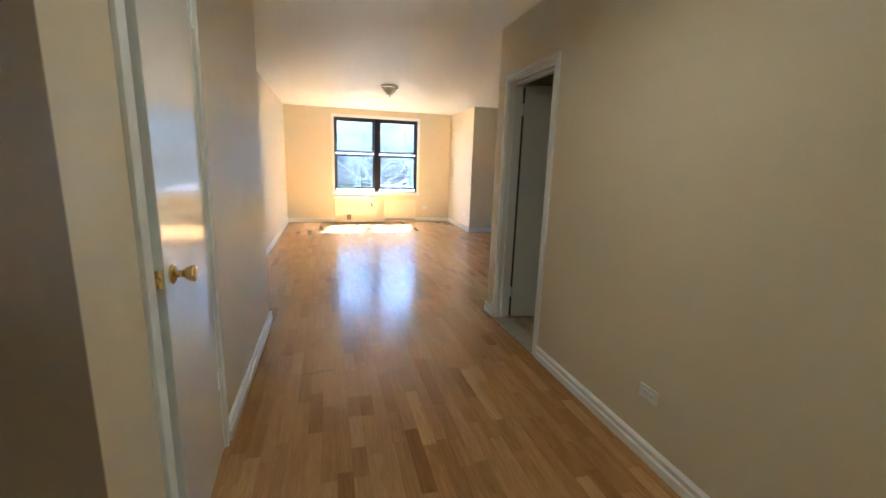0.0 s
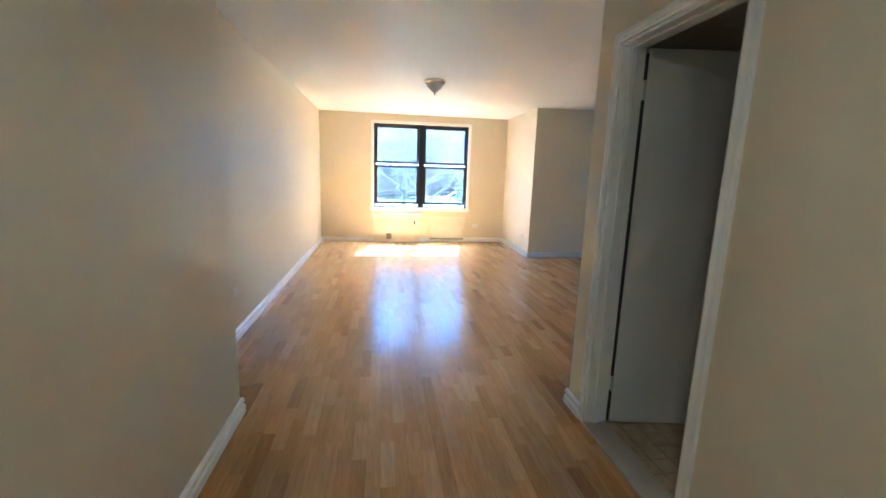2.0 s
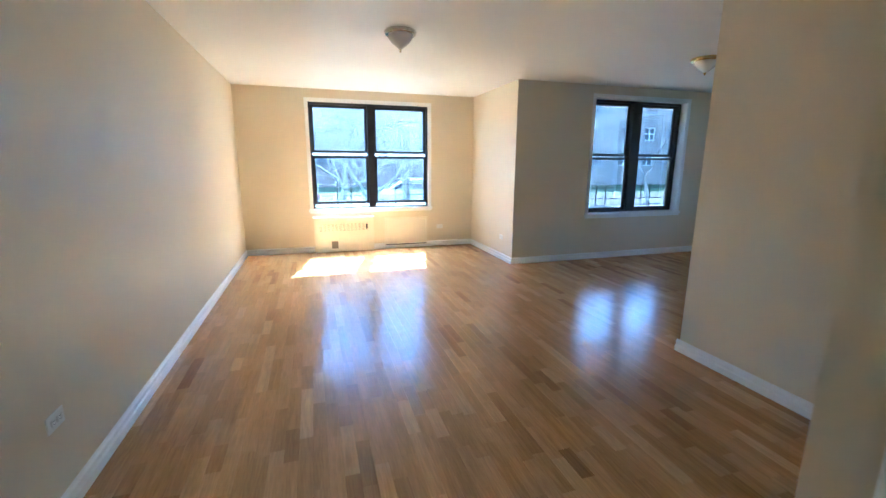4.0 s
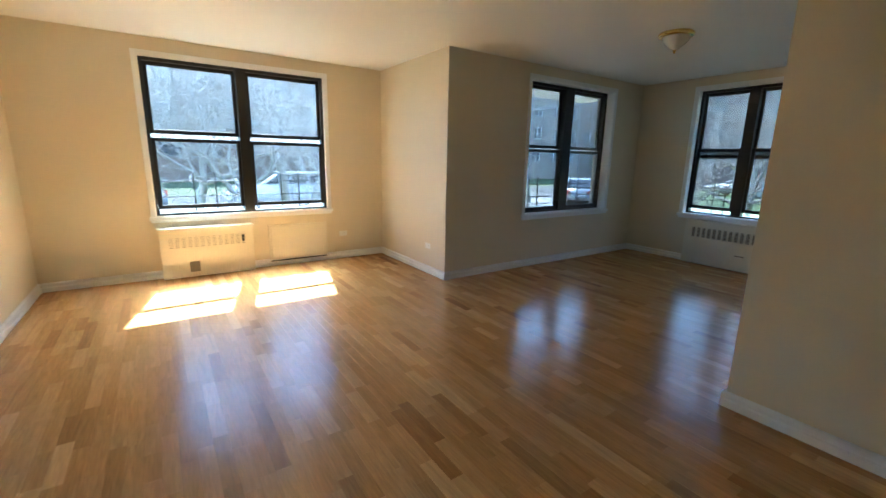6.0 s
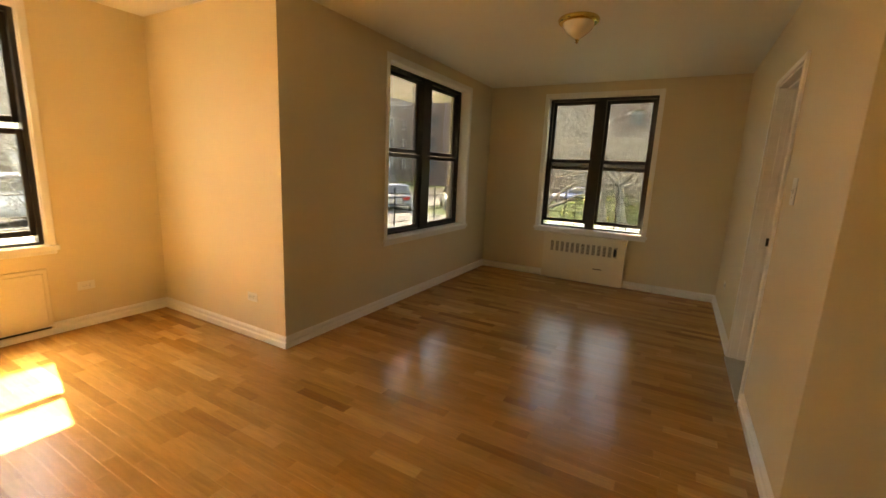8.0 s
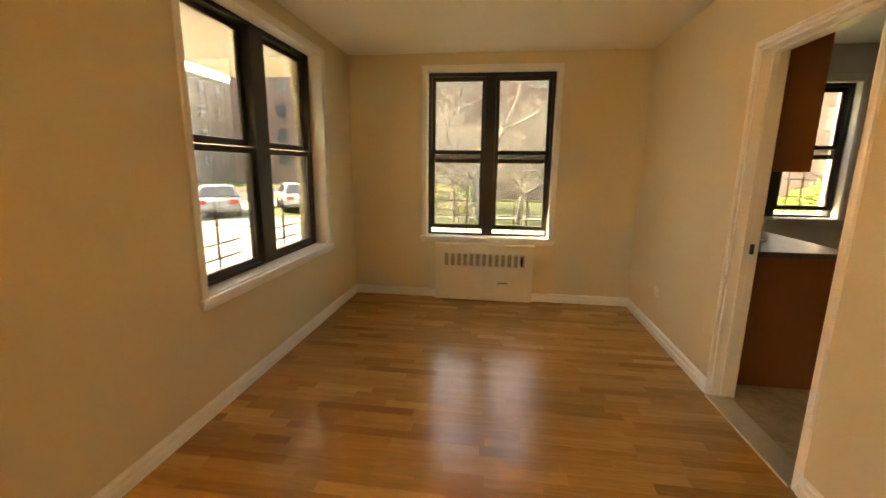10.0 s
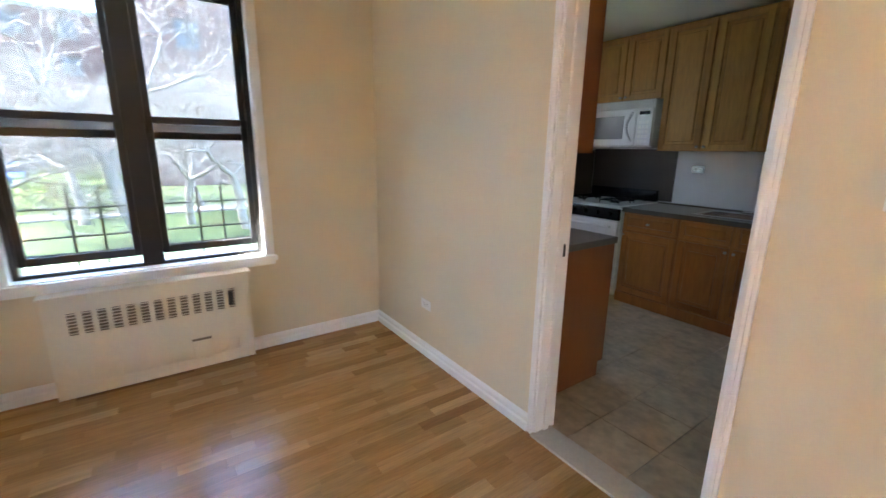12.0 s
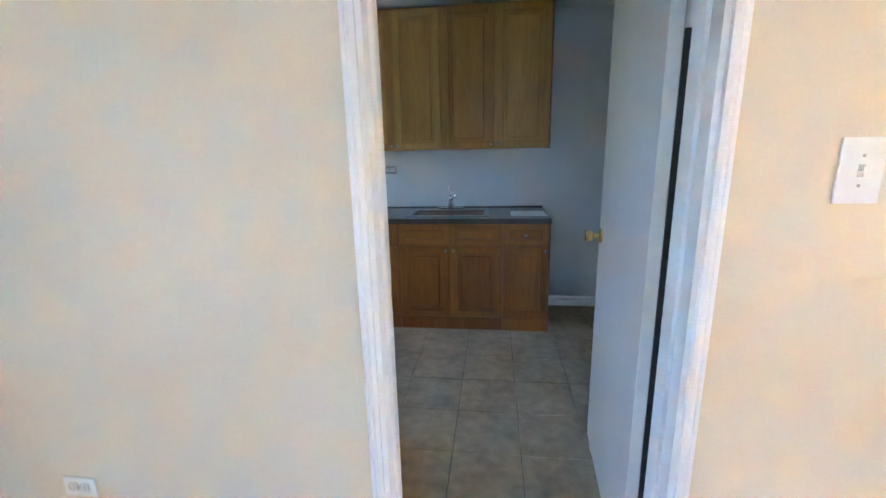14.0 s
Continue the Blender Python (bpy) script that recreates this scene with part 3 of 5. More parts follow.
# ---------------------------------------------------------------- convector covers
def convector(W, H, D, m, label, valve_u, sq=False, slide=0.88):
    """A sheet-metal convector cover: local x along the wall, y off the wall, z up."""
    rad = thing("radiator_cover", label, "radiator", m, "radiator covers")
    n = 13
    s0, s1 = W * 0.09, W * 0.93
    pitch = (s1 - s0) / n
    bm = B()
    zt0, zt1 = H * 0.635, H * 0.85
    zb0, zb1 = H * 0.14, H * 0.30
    sw = pitch * 0.58
    # front sheet with its slots left open
    box(bm, 0, W, D - 0.004, D, zt1, H, 0.0)
    box(bm, 0, W, D - 0.004, D, zb1, zt0)
    box(bm, 0, W, D - 0.004, D, 0.012, zb0)
    for z0, z1 in ((zt0, zt1), (zb0, zb1)):
        at = 0.0
        for k in range(n):
            a = s0 + pitch * k
            box(bm, at, a, D - 0.004, D, z0, z1)
            at = a + sw
        box(bm, at, W, D - 0.004, D, z0, z1)
    part("front_panel", bm, RADP, rad, "cream enamelled front with stamped slots")
    bm = B()
    box(bm, 0.0, 0.008, 0.0, D - 0.004, 0.012, H)
    part("side_panel", bm, RADP, rad)
    bm = B()
    box(bm, W - 0.008, W, 0.0, D - 0.004, 0.012, H)
    part("side_panel", bm, RADP, rad)
    bm = B()
    box(bm, -0.012, W + 0.012, 0.0, D + 0.012, H, H + 0.014, 0.004)
    part("top_panel", bm, RADP, rad)
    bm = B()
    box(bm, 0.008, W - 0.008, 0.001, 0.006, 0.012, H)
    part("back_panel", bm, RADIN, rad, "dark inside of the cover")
    bm = B()
    box(bm, s0 - 0.01, s1 + 0.01, D - 0.028, D - 0.0245, zb0 - 0.01, zb1 + 0.01)
    part("slot_backing", bm, RADP, rad)
    # louvre bars behind the slots
    for z0, z1 in ((zt0, zt1),):
        for k in range(n):
            a = s0 + pitch * k
            bm = B()
            for j in range(7):
                z = z0 + (z1 - z0) * (j + 0.5) / 7
                box(bm, a - 0.001, a + sw + 0.001, D - 0.014, D - 0.005, z - 0.003, z + (0.009 if sq else 0.0005))
            part("louvre", bm, RADP, rad)
    # With sq, a raised dark plate imitates the shade inside an open valve hole.
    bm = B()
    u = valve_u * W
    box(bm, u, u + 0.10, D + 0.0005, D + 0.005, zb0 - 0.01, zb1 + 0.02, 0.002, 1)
    part("valve_door", bm, RADIN if sq else RADP, rad, "dark plate standing in for the shaded valve opening" if sq else "cream valve door")
    # The flap's shadow is a raised dark strip above it.
    if not sq:
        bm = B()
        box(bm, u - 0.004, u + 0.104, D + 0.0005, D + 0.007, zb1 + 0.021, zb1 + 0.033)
        part("valve_door_lip", bm, RADIN, rad, "dark strip painted as the shadow over the valve door")
    bm = B()
    box(bm, W * slide - 0.014, W * slide + 0.014, D - 0.004, D + 0.008, zt0 + 0.02, zt1 - 0.02, 0.002, 1)
    part("damper_slide", bm, SLOTD, rad, "black damper slide")
    return rad


convector(0.925, 0.550, 0.135, pose(0.397, YN, 0) @ pose(0, 0, 0) @ Matrix.Diagonal((1, -1, 1, 1)), "cream enamelled radiator cover under the wide window", 0.275, True)
convector(1.015, 0.600, 0.105, pose(XE, 6.360, 0) @ Matrix(((0, -1, 0, 0), (1, 0, 0, 0), (0, 0, 1, 0), (0, 0, 0, 1))), "cream enamelled radiator cover under the alcove window", 0.25, False, 0.115)

# panel beside the first radiator
pn = thing("access_panel", "cream painted access panel beside the radiator", "wall panel", pose(1.515, YN, 0))
bm = B()
box(bm, 0, 0.74, -0.016, -0.001, 0.045, 0.515, 0.004, 1)
part("panel_frame", bm, RADP, pn)
bm = B()
box(bm, 0.03, 0.71, -0.026, -0.017, 0.075, 0.485, 0.004, 1)
part("panel_door", bm, RADP, pn)
# A raised black strip draws the shade below the panel door.
bm = B()
box(bm, 0.02, 0.72, -0.024, -0.017, 0.054, 0.068)
part("panel_gap", bm, SLOTD, pn, "black strip standing in for the shaded gap under the panel")


# ---------------------------------------------------------------- outlets and switches
def outlet(m, label, wide=True, mat_plate=None):
    """A duplex outlet lying on its side; local x along the wall, y off the wall."""
    o = thing("wall_outlet", label, "outlet", m, "wall outlets")
    w, h = (0.114, 0.070) if wide else (0.070, 0.114)
    bm = B()
    box(bm, -w / 2, w / 2, 0.0005, 0.006, -h / 2, h / 2, 0.003)
    part("cover_plate", bm, mat_plate or PLATE, o)
    for s in (-1, 1):
        bm = B()
        c = (s * 0.020, 0) if wide else (0, s * 0.020)
        box(bm, c[0] - 0.0145, c[0] + 0.0145, 0.006, 0.0085, c[1] - 0.0145, c[1] + 0.0145, 0.004)
        rec = part("receptacle", bm, PLATE, o)
        bm = B()
        for q in (-0.006, 0.006):
            if wide:
                box(bm, c[0] - 0.005, c[0] + 0.004, 0.0085, 0.0092, q - 0.0012, q + 0.0012)
            else:
                box(bm, q - 0.0012, q + 0.0012, 0.0085, 0.0092, c[1] - 0.004, c[1] + 0.005)
        part("slots", bm, SLOTD, rec)
    bm = B()
    cyl(bm, (0, 0.005, 0), (0, 0.0075, 0), 0.0035, n=10)
    part("screw", bm, SCREW, o)
    return o


def on(axis, s, x, y, z):
    """A pose on a wall: local y points off it."""
    if axis == "y":
        return pose(x, y, z) if s > 0 else pose(x, y, z, 0, 0, 180)
    return pose(x, y, z, 0, 0, -90 if s > 0 else 90)


outlet(on("x", -1, XR, 1.668, 0.326), "ivory wall outlet low on the hall wall")
outlet(on("x", 1, XL, 4.93, 0.40), "ivory wall outlet low on the living room wall")
outlet(on("x", -1, XP, 8.66, 0.332), "ivory wall outlet on the side of the pier")
outlet(on("y", -1, 2.482, YN, 0.336), "ivory wall outlet beside the access panel")
outlet(on("y", 1, 5.915, YK, 0.372), "ivory wall outlet beside the kitchen door")
outlet(on("y", 1, 5.52, YS + 0.004, 1.256), "steel-plated kitchen outlet above the worktop", True, STEEL)

sw = thing("light_switch", "ivory toggle light switch beside the kitchen door", "light switch", on("y", 1, 3.833, YK, 1.340))
bm = B()
box(bm, -0.044, 0.044, 0.0005, 0.006, -0.069, 0.069, 0.003)
part("cover_plate", bm, PLATE, sw)
bm = B()
box(bm, -0.006, 0.006, 0.006, 0.0068, -0.013, 0.013)
part("toggle_slot", bm, SCREW, sw)
bm = B()
box(bm, -0.004, 0.004, 0.006, 0.018, -0.001, 0.010, 0.002)
part("toggle", bm, PLATE, sw)
for z in (-0.031, 0.031):
    bm = B()
    cyl(bm, (0, 0.005, z), (0, 0.0072, z), 0.0035, n=10)
    part("screw", bm, SCREW, sw)

# a dark scuff on the hall floor
bm = B()
prism(bm, ((0.082, 2.818), (0.13, 2.812), (0.19, 2.824), (0.281, 2.836), (0.282, 2.842), (0.19, 2.834), (0.13, 2.820)), "z", 0.0006, 0.0016)
tagged(make("floor_scuff", bm, SLOTD), "dark scuff mark on the parquet floor", "stain")


# ---------------------------------------------------------------- kitchen
def cab_door(parent, x0, x1, z0, z1, y, s=1, knob=None, name="door", fr=0.050, wood=OAK):
    """A raised-panel front whose face looks along +y (s = 1) or -y; y is the carcass's face."""
    bm = B()
    t = 0.019
    g = 0.0015
    a, b, c, d = x0 + g, x1 - g, z0 + g, z1 - g
    fr = min(fr, (d - c) * 0.3)

    def bx(u0, u1, y0, y1, v0, v1, bev=0.003):
        ya, yb = y + s * y0, y + s * y1
        box(bm, u0, u1, min(ya, yb), max(ya, yb), v0, v1, bev, 1)
    bx(a, a + fr, 0.0005, t, c, d)
    bx(b - fr, b, 0.0005, t, c, d)
    bx(a + fr, b - fr, 0.0005, t, c, c + fr)
    bx(a + fr, b - fr, 0.0005, t, d - fr, d)
    ob = part(name, bm, wood, parent)
    bm = B()
    bx(a + fr - 0.002, b - fr + 0.002, 0.0008, 0.004, c + fr - 0.002, d - fr + 0.002, 0.0)
    e = 0.022
    if d - c > 0.25:
        bx(a + fr + e, b - fr - e, 0.004, 0.0150, c + fr + e, d - fr - e, 0.009)
    else:
        bx(a + fr + 0.006, b - fr - 0.006, 0.004, 0.0150, c + fr + 0.004, d - fr - 0.004, 0.005)
    part("raised_panel", bm, wood, ob)
    if knob:
        bm = B()
        lathe(bm, ((0.006, 0.0), (0.005, 0.010), (0.011, 0.016), (0.012, 0.021), (0.007, 0.025)), Matrix.Translation((knob[0], y + s * t, knob[1])) @ Matrix.Rotation(radians(-90 * s), 4, "X"), 12)
        part("knob", bm, SCREW, ob, "small metal knob", True)
    return ob


def base_unit(x0, x1, yb, yf, s, doors, label, end=None, drawers=None):
    """A floor unit with its back at yb and its carcass face at yf."""
    u = thing("base_cabinet", label, "cabinet", pose((x0 + x1) / 2, (yb + yf) / 2, 0), "kitchen base cabinets")
    off = Matrix.Translation((-(x0 + x1) / 2, -(yb + yf) / 2, 0))
    bm = B()
    lo, hi = min(yb, yf), max(yb, yf)
    box(bm, x0 + 0.001, x1 - 0.001, lo, hi, 0.10, 0.868)
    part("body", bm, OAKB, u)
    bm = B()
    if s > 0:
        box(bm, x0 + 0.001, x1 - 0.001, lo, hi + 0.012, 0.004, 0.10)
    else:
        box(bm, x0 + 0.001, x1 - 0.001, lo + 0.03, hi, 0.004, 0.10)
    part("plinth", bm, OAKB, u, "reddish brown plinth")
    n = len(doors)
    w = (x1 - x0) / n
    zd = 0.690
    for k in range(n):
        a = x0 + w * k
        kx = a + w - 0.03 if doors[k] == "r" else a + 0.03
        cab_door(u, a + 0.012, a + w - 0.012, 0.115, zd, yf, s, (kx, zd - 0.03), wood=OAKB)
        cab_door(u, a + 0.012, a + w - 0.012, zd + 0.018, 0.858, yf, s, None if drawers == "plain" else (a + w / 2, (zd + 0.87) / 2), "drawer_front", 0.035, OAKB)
    if end is not None:
        bm = B()
        prism(bm, ((lo, 0.004), (hi, 0.004), (hi, 0.868), (lo - 0.019, 0.868), (lo - 0.019, 0.10), (lo + 0.03, 0.10), (lo + 0.03, 0.004)) if s < 0 else
              ((lo, 0.004), (hi + 0.012, 0.004), (hi + 0.012, 0.10), (hi + 0.019, 0.10), (hi + 0.019, 0.868), (lo, 0.868)), "x", end - 0.007, end + 0.0005)
        part("end_panel", bm, OAKEND, u, "reddish veneer end panel")
    for c in u.children:
        c.matrix_basis = off @ c.matrix_basis
    return u


def wall_unit(x0, x1, yb, yf, s, z0, z1, n, label, end=None):
    u = thing("wall_cabinet", label, "cabinet", pose((x0 + x1) / 2, (yb + yf) / 2, z0), "kitchen wall cabinets")
    off = Matrix.Translation((-(x0 + x1) / 2, -(yb + yf) / 2, -z0))
    bm = B()
    box(bm, x0 + 0.001, x1 - 0.001, min(yb, yf), max(yb, yf), z0, z1)
    part("body", bm, OAK, u)
    w = (x1 - x0) / n
    for k in range(n):
        a = x0 + w * k
        kx = a + w - 0.028 if k % 2 == 0 else a + 0.028
        cab_door(u, a + 0.010, a + w - 0.010, z0 + 0.006, z1 - 0.012, yf, s, (kx, z0 + 0.035))
    if end is not None:
        bm = B()
        lo, hi = sorted((yb, yf + s * 0.019))
        box(bm, end - 0.007, end + 0.0005, lo, hi, z0 - 0.006, z1)
        part("end_panel", bm, OAKEND, u, "reddish veneer end panel")
    for c in u.children:
        c.matrix_basis = off @ c.matrix_basis
    return u


YB, YF = YS + 0.004, 3.225           # back and face of the south run
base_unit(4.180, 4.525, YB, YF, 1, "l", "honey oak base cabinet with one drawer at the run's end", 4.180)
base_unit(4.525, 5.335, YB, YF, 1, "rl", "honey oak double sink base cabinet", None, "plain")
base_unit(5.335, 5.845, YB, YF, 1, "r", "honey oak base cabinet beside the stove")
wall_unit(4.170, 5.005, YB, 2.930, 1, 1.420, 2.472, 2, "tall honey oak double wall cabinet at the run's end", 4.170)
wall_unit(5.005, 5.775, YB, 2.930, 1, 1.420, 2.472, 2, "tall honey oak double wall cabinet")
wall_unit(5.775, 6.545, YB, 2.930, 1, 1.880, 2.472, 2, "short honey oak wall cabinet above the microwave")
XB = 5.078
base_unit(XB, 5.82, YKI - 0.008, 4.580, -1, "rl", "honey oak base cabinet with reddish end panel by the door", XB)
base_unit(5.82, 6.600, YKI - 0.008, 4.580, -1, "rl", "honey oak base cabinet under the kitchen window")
wall_unit(XB - 0.065, 5.80, YKI - 0.008, 4.972, -1, 1.400, 2.472, 2, "honey oak wall cabinet with reddish end panel by the door", XB - 0.065)

# worktops
bm = B()
yw0, yw1 = YB, 3.262
sx0, sx1, sy0, sy1 = 4.648, 5.275, 2.76, 3.16
for a, b, c, d in ((4.170, sx0, yw0, yw1), (sx1, 5.846, yw0, yw1), (sx0, sx1, yw0, sy0), (sx0, sx1, sy1, yw1)):
    box(bm, a, b, c, d, 0.869, 0.908)
wt = thing("worktop", "grey brown laminate worktop with a sink cut-out", "worktop", pose(5.0, 2.95, 0.87))
ob = part("slab", bm, COUNTER, wt)
ob.matrix_basis = pose(-5.0, -2.95, -0.87)
bm = B()
box(bm, 4.170, 5.846, YB + 0.0005, YB + 0.02, 0.909, 0.925, 0.003, 1)
ob = part("back_lip", bm, COUNTER, wt)
ob.matrix_basis = pose(-5.0, -2.95, -0.87)
bm = B()
box(bm, XB - 0.016, 6.606, 4.548, YKI - 0.008, 0.869, 0.908, 0.005)
tagged(make("worktop", bm, COUNTER), "grey brown laminate worktop by the kitchen door", "worktop")

# sink and tap
sk = thing("kitchen_sink", "stainless steel sink set into the worktop", "sink", pose((sx0 + sx1) / 2, (sy0 + sy1) / 2, 0.91))
hw, hd = (sx1 - sx0) / 2, (sy1 - sy0) / 2
bm = B()
for a, b, c, d in ((-hw - 0.015, -hw + 0.03, -hd - 0.015, hd + 0.015), (hw - 0.03, hw + 0.015, -hd - 0.015, hd + 0.015), (-hw + 0.03, hw - 0.03, -hd - 0.015, -hd + 0.06), (-hw + 0.03, hw - 0.03, hd - 0.03, hd + 0.015)):
    box(bm, a, b, c, d, -0.0015, 0.005)
part("rim", bm, STEEL, sk)
bm = B()
box(bm, -hw + 0.026, hw - 0.026, -hd + 0.056, hd - 0.026, -0.18, -0.178)
for a, b, c, d in ((-hw + 0.026, -hw + 0.030, -hd + 0.056, hd - 0.026), (hw - 0.030, hw - 0.026, -hd + 0.056, hd - 0.026), (-hw + 0.03, hw - 0.03, -hd + 0.056, -hd + 0.06), (-hw + 0.03, hw - 0.03, hd - 0.03, hd - 0.026)):
    box(bm, a, b, c, d, -0.178, -0.002)
part("bowl", bm, STEEL, sk)
tp = thing("kitchen_tap", "chrome single-lever kitchen tap", "tap", pose(4.970, 2.715, 0.915))
bm = B()
box(bm, -0.11, 0.11, -0.025, 0.025, 0.0, 0.012, 0.005)
part("base_plate", bm, CHROME, tp)
bm = B()
lathe(bm, ((0.026, 0.012), (0.024, 0.05), (0.027, 0.09), (0.022, 0.11)), n=18)
part("tap_body", bm, CHROME, tp, "", True)
bm = B()
cyl(bm, (0, 0.01, 0.07), (-0.05, 0.17, 0.135), 0.013, 0.011, 12)
cyl(bm, (-0.05, 0.17, 0.142), (-0.05, 0.17, 0.110), 0.014, 0.013, 12)
part("spout", bm, CHROME, tp, "", True)
bm = B()
cyl(bm, (0, 0, 0.105), (0.018, -0.015, 0.185), 0.010, 0.007, 10)
part("lever", bm, CHROME, tp, "", True)

# microwave
mw = thing("microwave", "white microwave mounted above the stove", "microwave", pose(6.162, YB, 1.450))
w, h, dp = 0.755, 0.425, 0.385
bm = B()
box(bm, -w / 2, w / 2, 0.0, dp, 0.0, h, 0.006)
part("body", bm, APPW, mw)
bm = B()
box(bm, -w / 2 + 0.16, w / 2 - 0.004, dp + 0.001, dp + 0.028, 0.012, h - 0.075, 0.008)
dr = part("door", bm, APPW, mw)
bm = B()
box(bm, -w / 2 + 0.28, w / 2 - 0.07, dp + 0.028, dp + 0.031, 0.075, h - 0.14, 0.001, 1)
part("door_window", bm, GREYW, dr, "grey meshed door window")
bm = B()
k = 12
pts = [(-w / 2 + 0.195 + 0.035 * math.sin(math.pi * i / k), dp + 0.030 + 0.035 * math.sin(math.pi * i / k), 0.05 + (h - 0.16) * i / k) for i in range(k + 1)]
for p, q in zip(pts, pts[1:]):
    cyl(bm, p, q, 0.011, n=10)
part("handle", bm, APPW, dr, "white bowed handle", True)
bm = B()
box(bm, -w / 2 + 0.004, -w / 2 + 0.157, dp + 0.001, dp + 0.026, 0.012, h - 0.075, 0.005)
cp = part("control_panel", bm, APPW, mw)
bm = B()
box(bm, -w / 2 + 0.03, -w / 2 + 0.13, dp + 0.026, dp + 0.028, h - 0.135, h - 0.105)
part("display", bm, APPB, cp, "dark clock display")
for r in range(5):
    for c in range(3):
        bm = B()
        x, z = -w / 2 + 0.035 + c * 0.034, 0.04 + r * 0.042
        box(bm, x, x + 0.026, dp + 0.026, dp + 0.0275, z, z + 0.028, 0.0006, 1)
        part("button", bm, PLATE, cp)
for k in range(5):
    bm = B()
    z = h - 0.066 + 0.012 * k
    box(bm, -w / 2 + 0.02, w / 2 - 0.02, dp + 0.0005, dp + 0.010, z, z + 0.006)
    part("vent_slat", bm, APPW, mw)

# stove
st = thing("gas_stove", "white gas stove with a black control band", "stove", pose(6.222, YB + 0.02, 0.004))
w, dp = 0.752, 0.62
bm = B()
box(bm, -w / 2, w / 2, 0.0, dp, 0.05, 0.895, 0.004)
part("body", bm, APPW, st)
bm = B()
box(bm, -w / 2 - 0.002, w / 2 + 0.002, -0.0, dp + 0.025, 0.896, 0.918, 0.006)
top = part("cooktop", bm, APPW, st)
bm = B()
box(bm, -w / 2 + 0.002, w / 2 - 0.002, dp + 0.0005, dp + 0.028, 0.775, 0.885, 0.006)
cb = part("control_band", bm, APPB, st, "glossy black control band")
for k in range(5):
    bm = B()
    x = -w / 2 + 0.10 + k * 0.138
    cyl(bm, (x, dp + 0.028, 0.83), (x, dp + 0.050, 0.83), 0.020, 0.017, 16)
    part("knob", bm, APPB, cb)
bm = B()
box(bm, -w / 2 + 0.004, w / 2 - 0.004, dp + 0.0005, dp + 0.035, 0.235, 0.765, 0.008)
od = part("oven_door", bm, APPW, st)
bm = B()
cyl(bm, (-w / 2 + 0.06, dp + 0.075, 0.715), (w / 2 - 0.06, dp + 0.075, 0.715), 0.012, n=12)
for x in (-w / 2 + 0.08, w / 2 - 0.08):
    cyl(bm, (x, dp + 0.034, 0.715), (x, dp + 0.075, 0.715), 0.009, n=10)
part("oven_handle", bm, APPW, od, "white bar handle")
bm = B()
box(bm, -w / 2 + 0.004, w / 2 - 0.004, dp + 0.0005, dp + 0.030, 0.065, 0.222, 0.008)
dw = part("drawer", bm, APPW, st)
bm = B()
box(bm, -w / 2 + 0.03, w / 2 - 0.03, dp + 0.030, dp + 0.0325, 0.19, 0.198)
part("drawer_groove", bm, SLOTD, dw)
bm = B()
box(bm, -w / 2, w / 2, 0.0, 0.045, 0.919, 1.03, 0.006)
part("back_guard", bm, APPB, st, "black back guard")
for cx in (-0.19, 0.19):
    for cy in (0.19, 0.45):
        bm = B()
        lathe(bm, ((0.045, 0.0), (0.045, 0.012), (0.03, 0.016)), Matrix.Translation((cx, cy, 0.919)), 18)
        part("burner", bm, APPB, st)
        bm = B()
        z = 0.945
        for a in range(4):
            ang = math.pi / 2 * a + math.pi / 4
            cyl(bm, (cx + 0.02 * math.cos(ang), cy + 0.02 * math.sin(ang), z), (cx + 0.135 * math.cos(ang), cy + 0.135 * math.sin(ang), z), 0.0055, n=6)
        pts = [(cx + 0.10 * sx, cy + 0.10 * sy) for sx, sy in ((-1, -1), (1, -1), (1, 1), (-1, 1))]
        for i in range(4):
            p, q = pts[i], pts[(i + 1) % 4]
            cyl(bm, (*p, z), (*q, z), 0.0055, n=6)
            cyl(bm, (*p, 0.919), (*p, z), 0.0055, n=6)
        part("grate", bm, APPB, st, "black iron grate")

# dark panel behind the stove, its upper edge sweeping down along the side wall
bm = B()
box(bm, 5.722, XE - 0.004, YS + 0.0005, YS + 0.0035, 0.93, 1.436)
tagged(make("splash_panel", bm, SPLASH), "dark brown splash panel behind the stove", "splash panel")
bm = B()
pts = [(YS + 0.006, 0.05), (3.42, 0.05), (3.42, 0.95)]
for k in range(13):
    a = math.pi / 2 * k / 12
    pts.append((3.42 - 0.36 * math.sin(a), 0.95 + 0.47 * (1 - math.cos(a))))
pts.append((YS + 0.006, 1.42))
prism(bm, pts, "x", XE - 0.0035, XE - 0.0005)
tagged(make("splash_panel", bm, SPLASH), "dark brown splash panel with a curved edge", "splash panel")

# loose things on the worktops
bm = B()
box(bm, 4.19, 4.46, 2.88, 3.14, 0.909, 0.913)
tagged(make("paper_sheet", bm, PAPER), "white paper sheet on the worktop", "paper")
bx = thing("small_box", "small dark grey carton on the worktop", "box", pose(5.93, 5.05, 0.909))
bm = B()
box(bm, -0.10, 0.10, -0.07, 0.07, 0, 0.12, 0.003, 1)
part("carton", bm, GREYW, bx)
bm = B()
box(bm, -0.101, 0.101, -0.012, 0.012, 0.121, 0.1225)
part("tape", bm, PAPER, bx)
bm = B()
box(bm, 5.45, 5.72, 4.86, 5.06, 0.909, 0.921, 0.003, 1)
tagged(make("paper_pad", bm, PAPER), "white paper pad on the worktop", "paper")


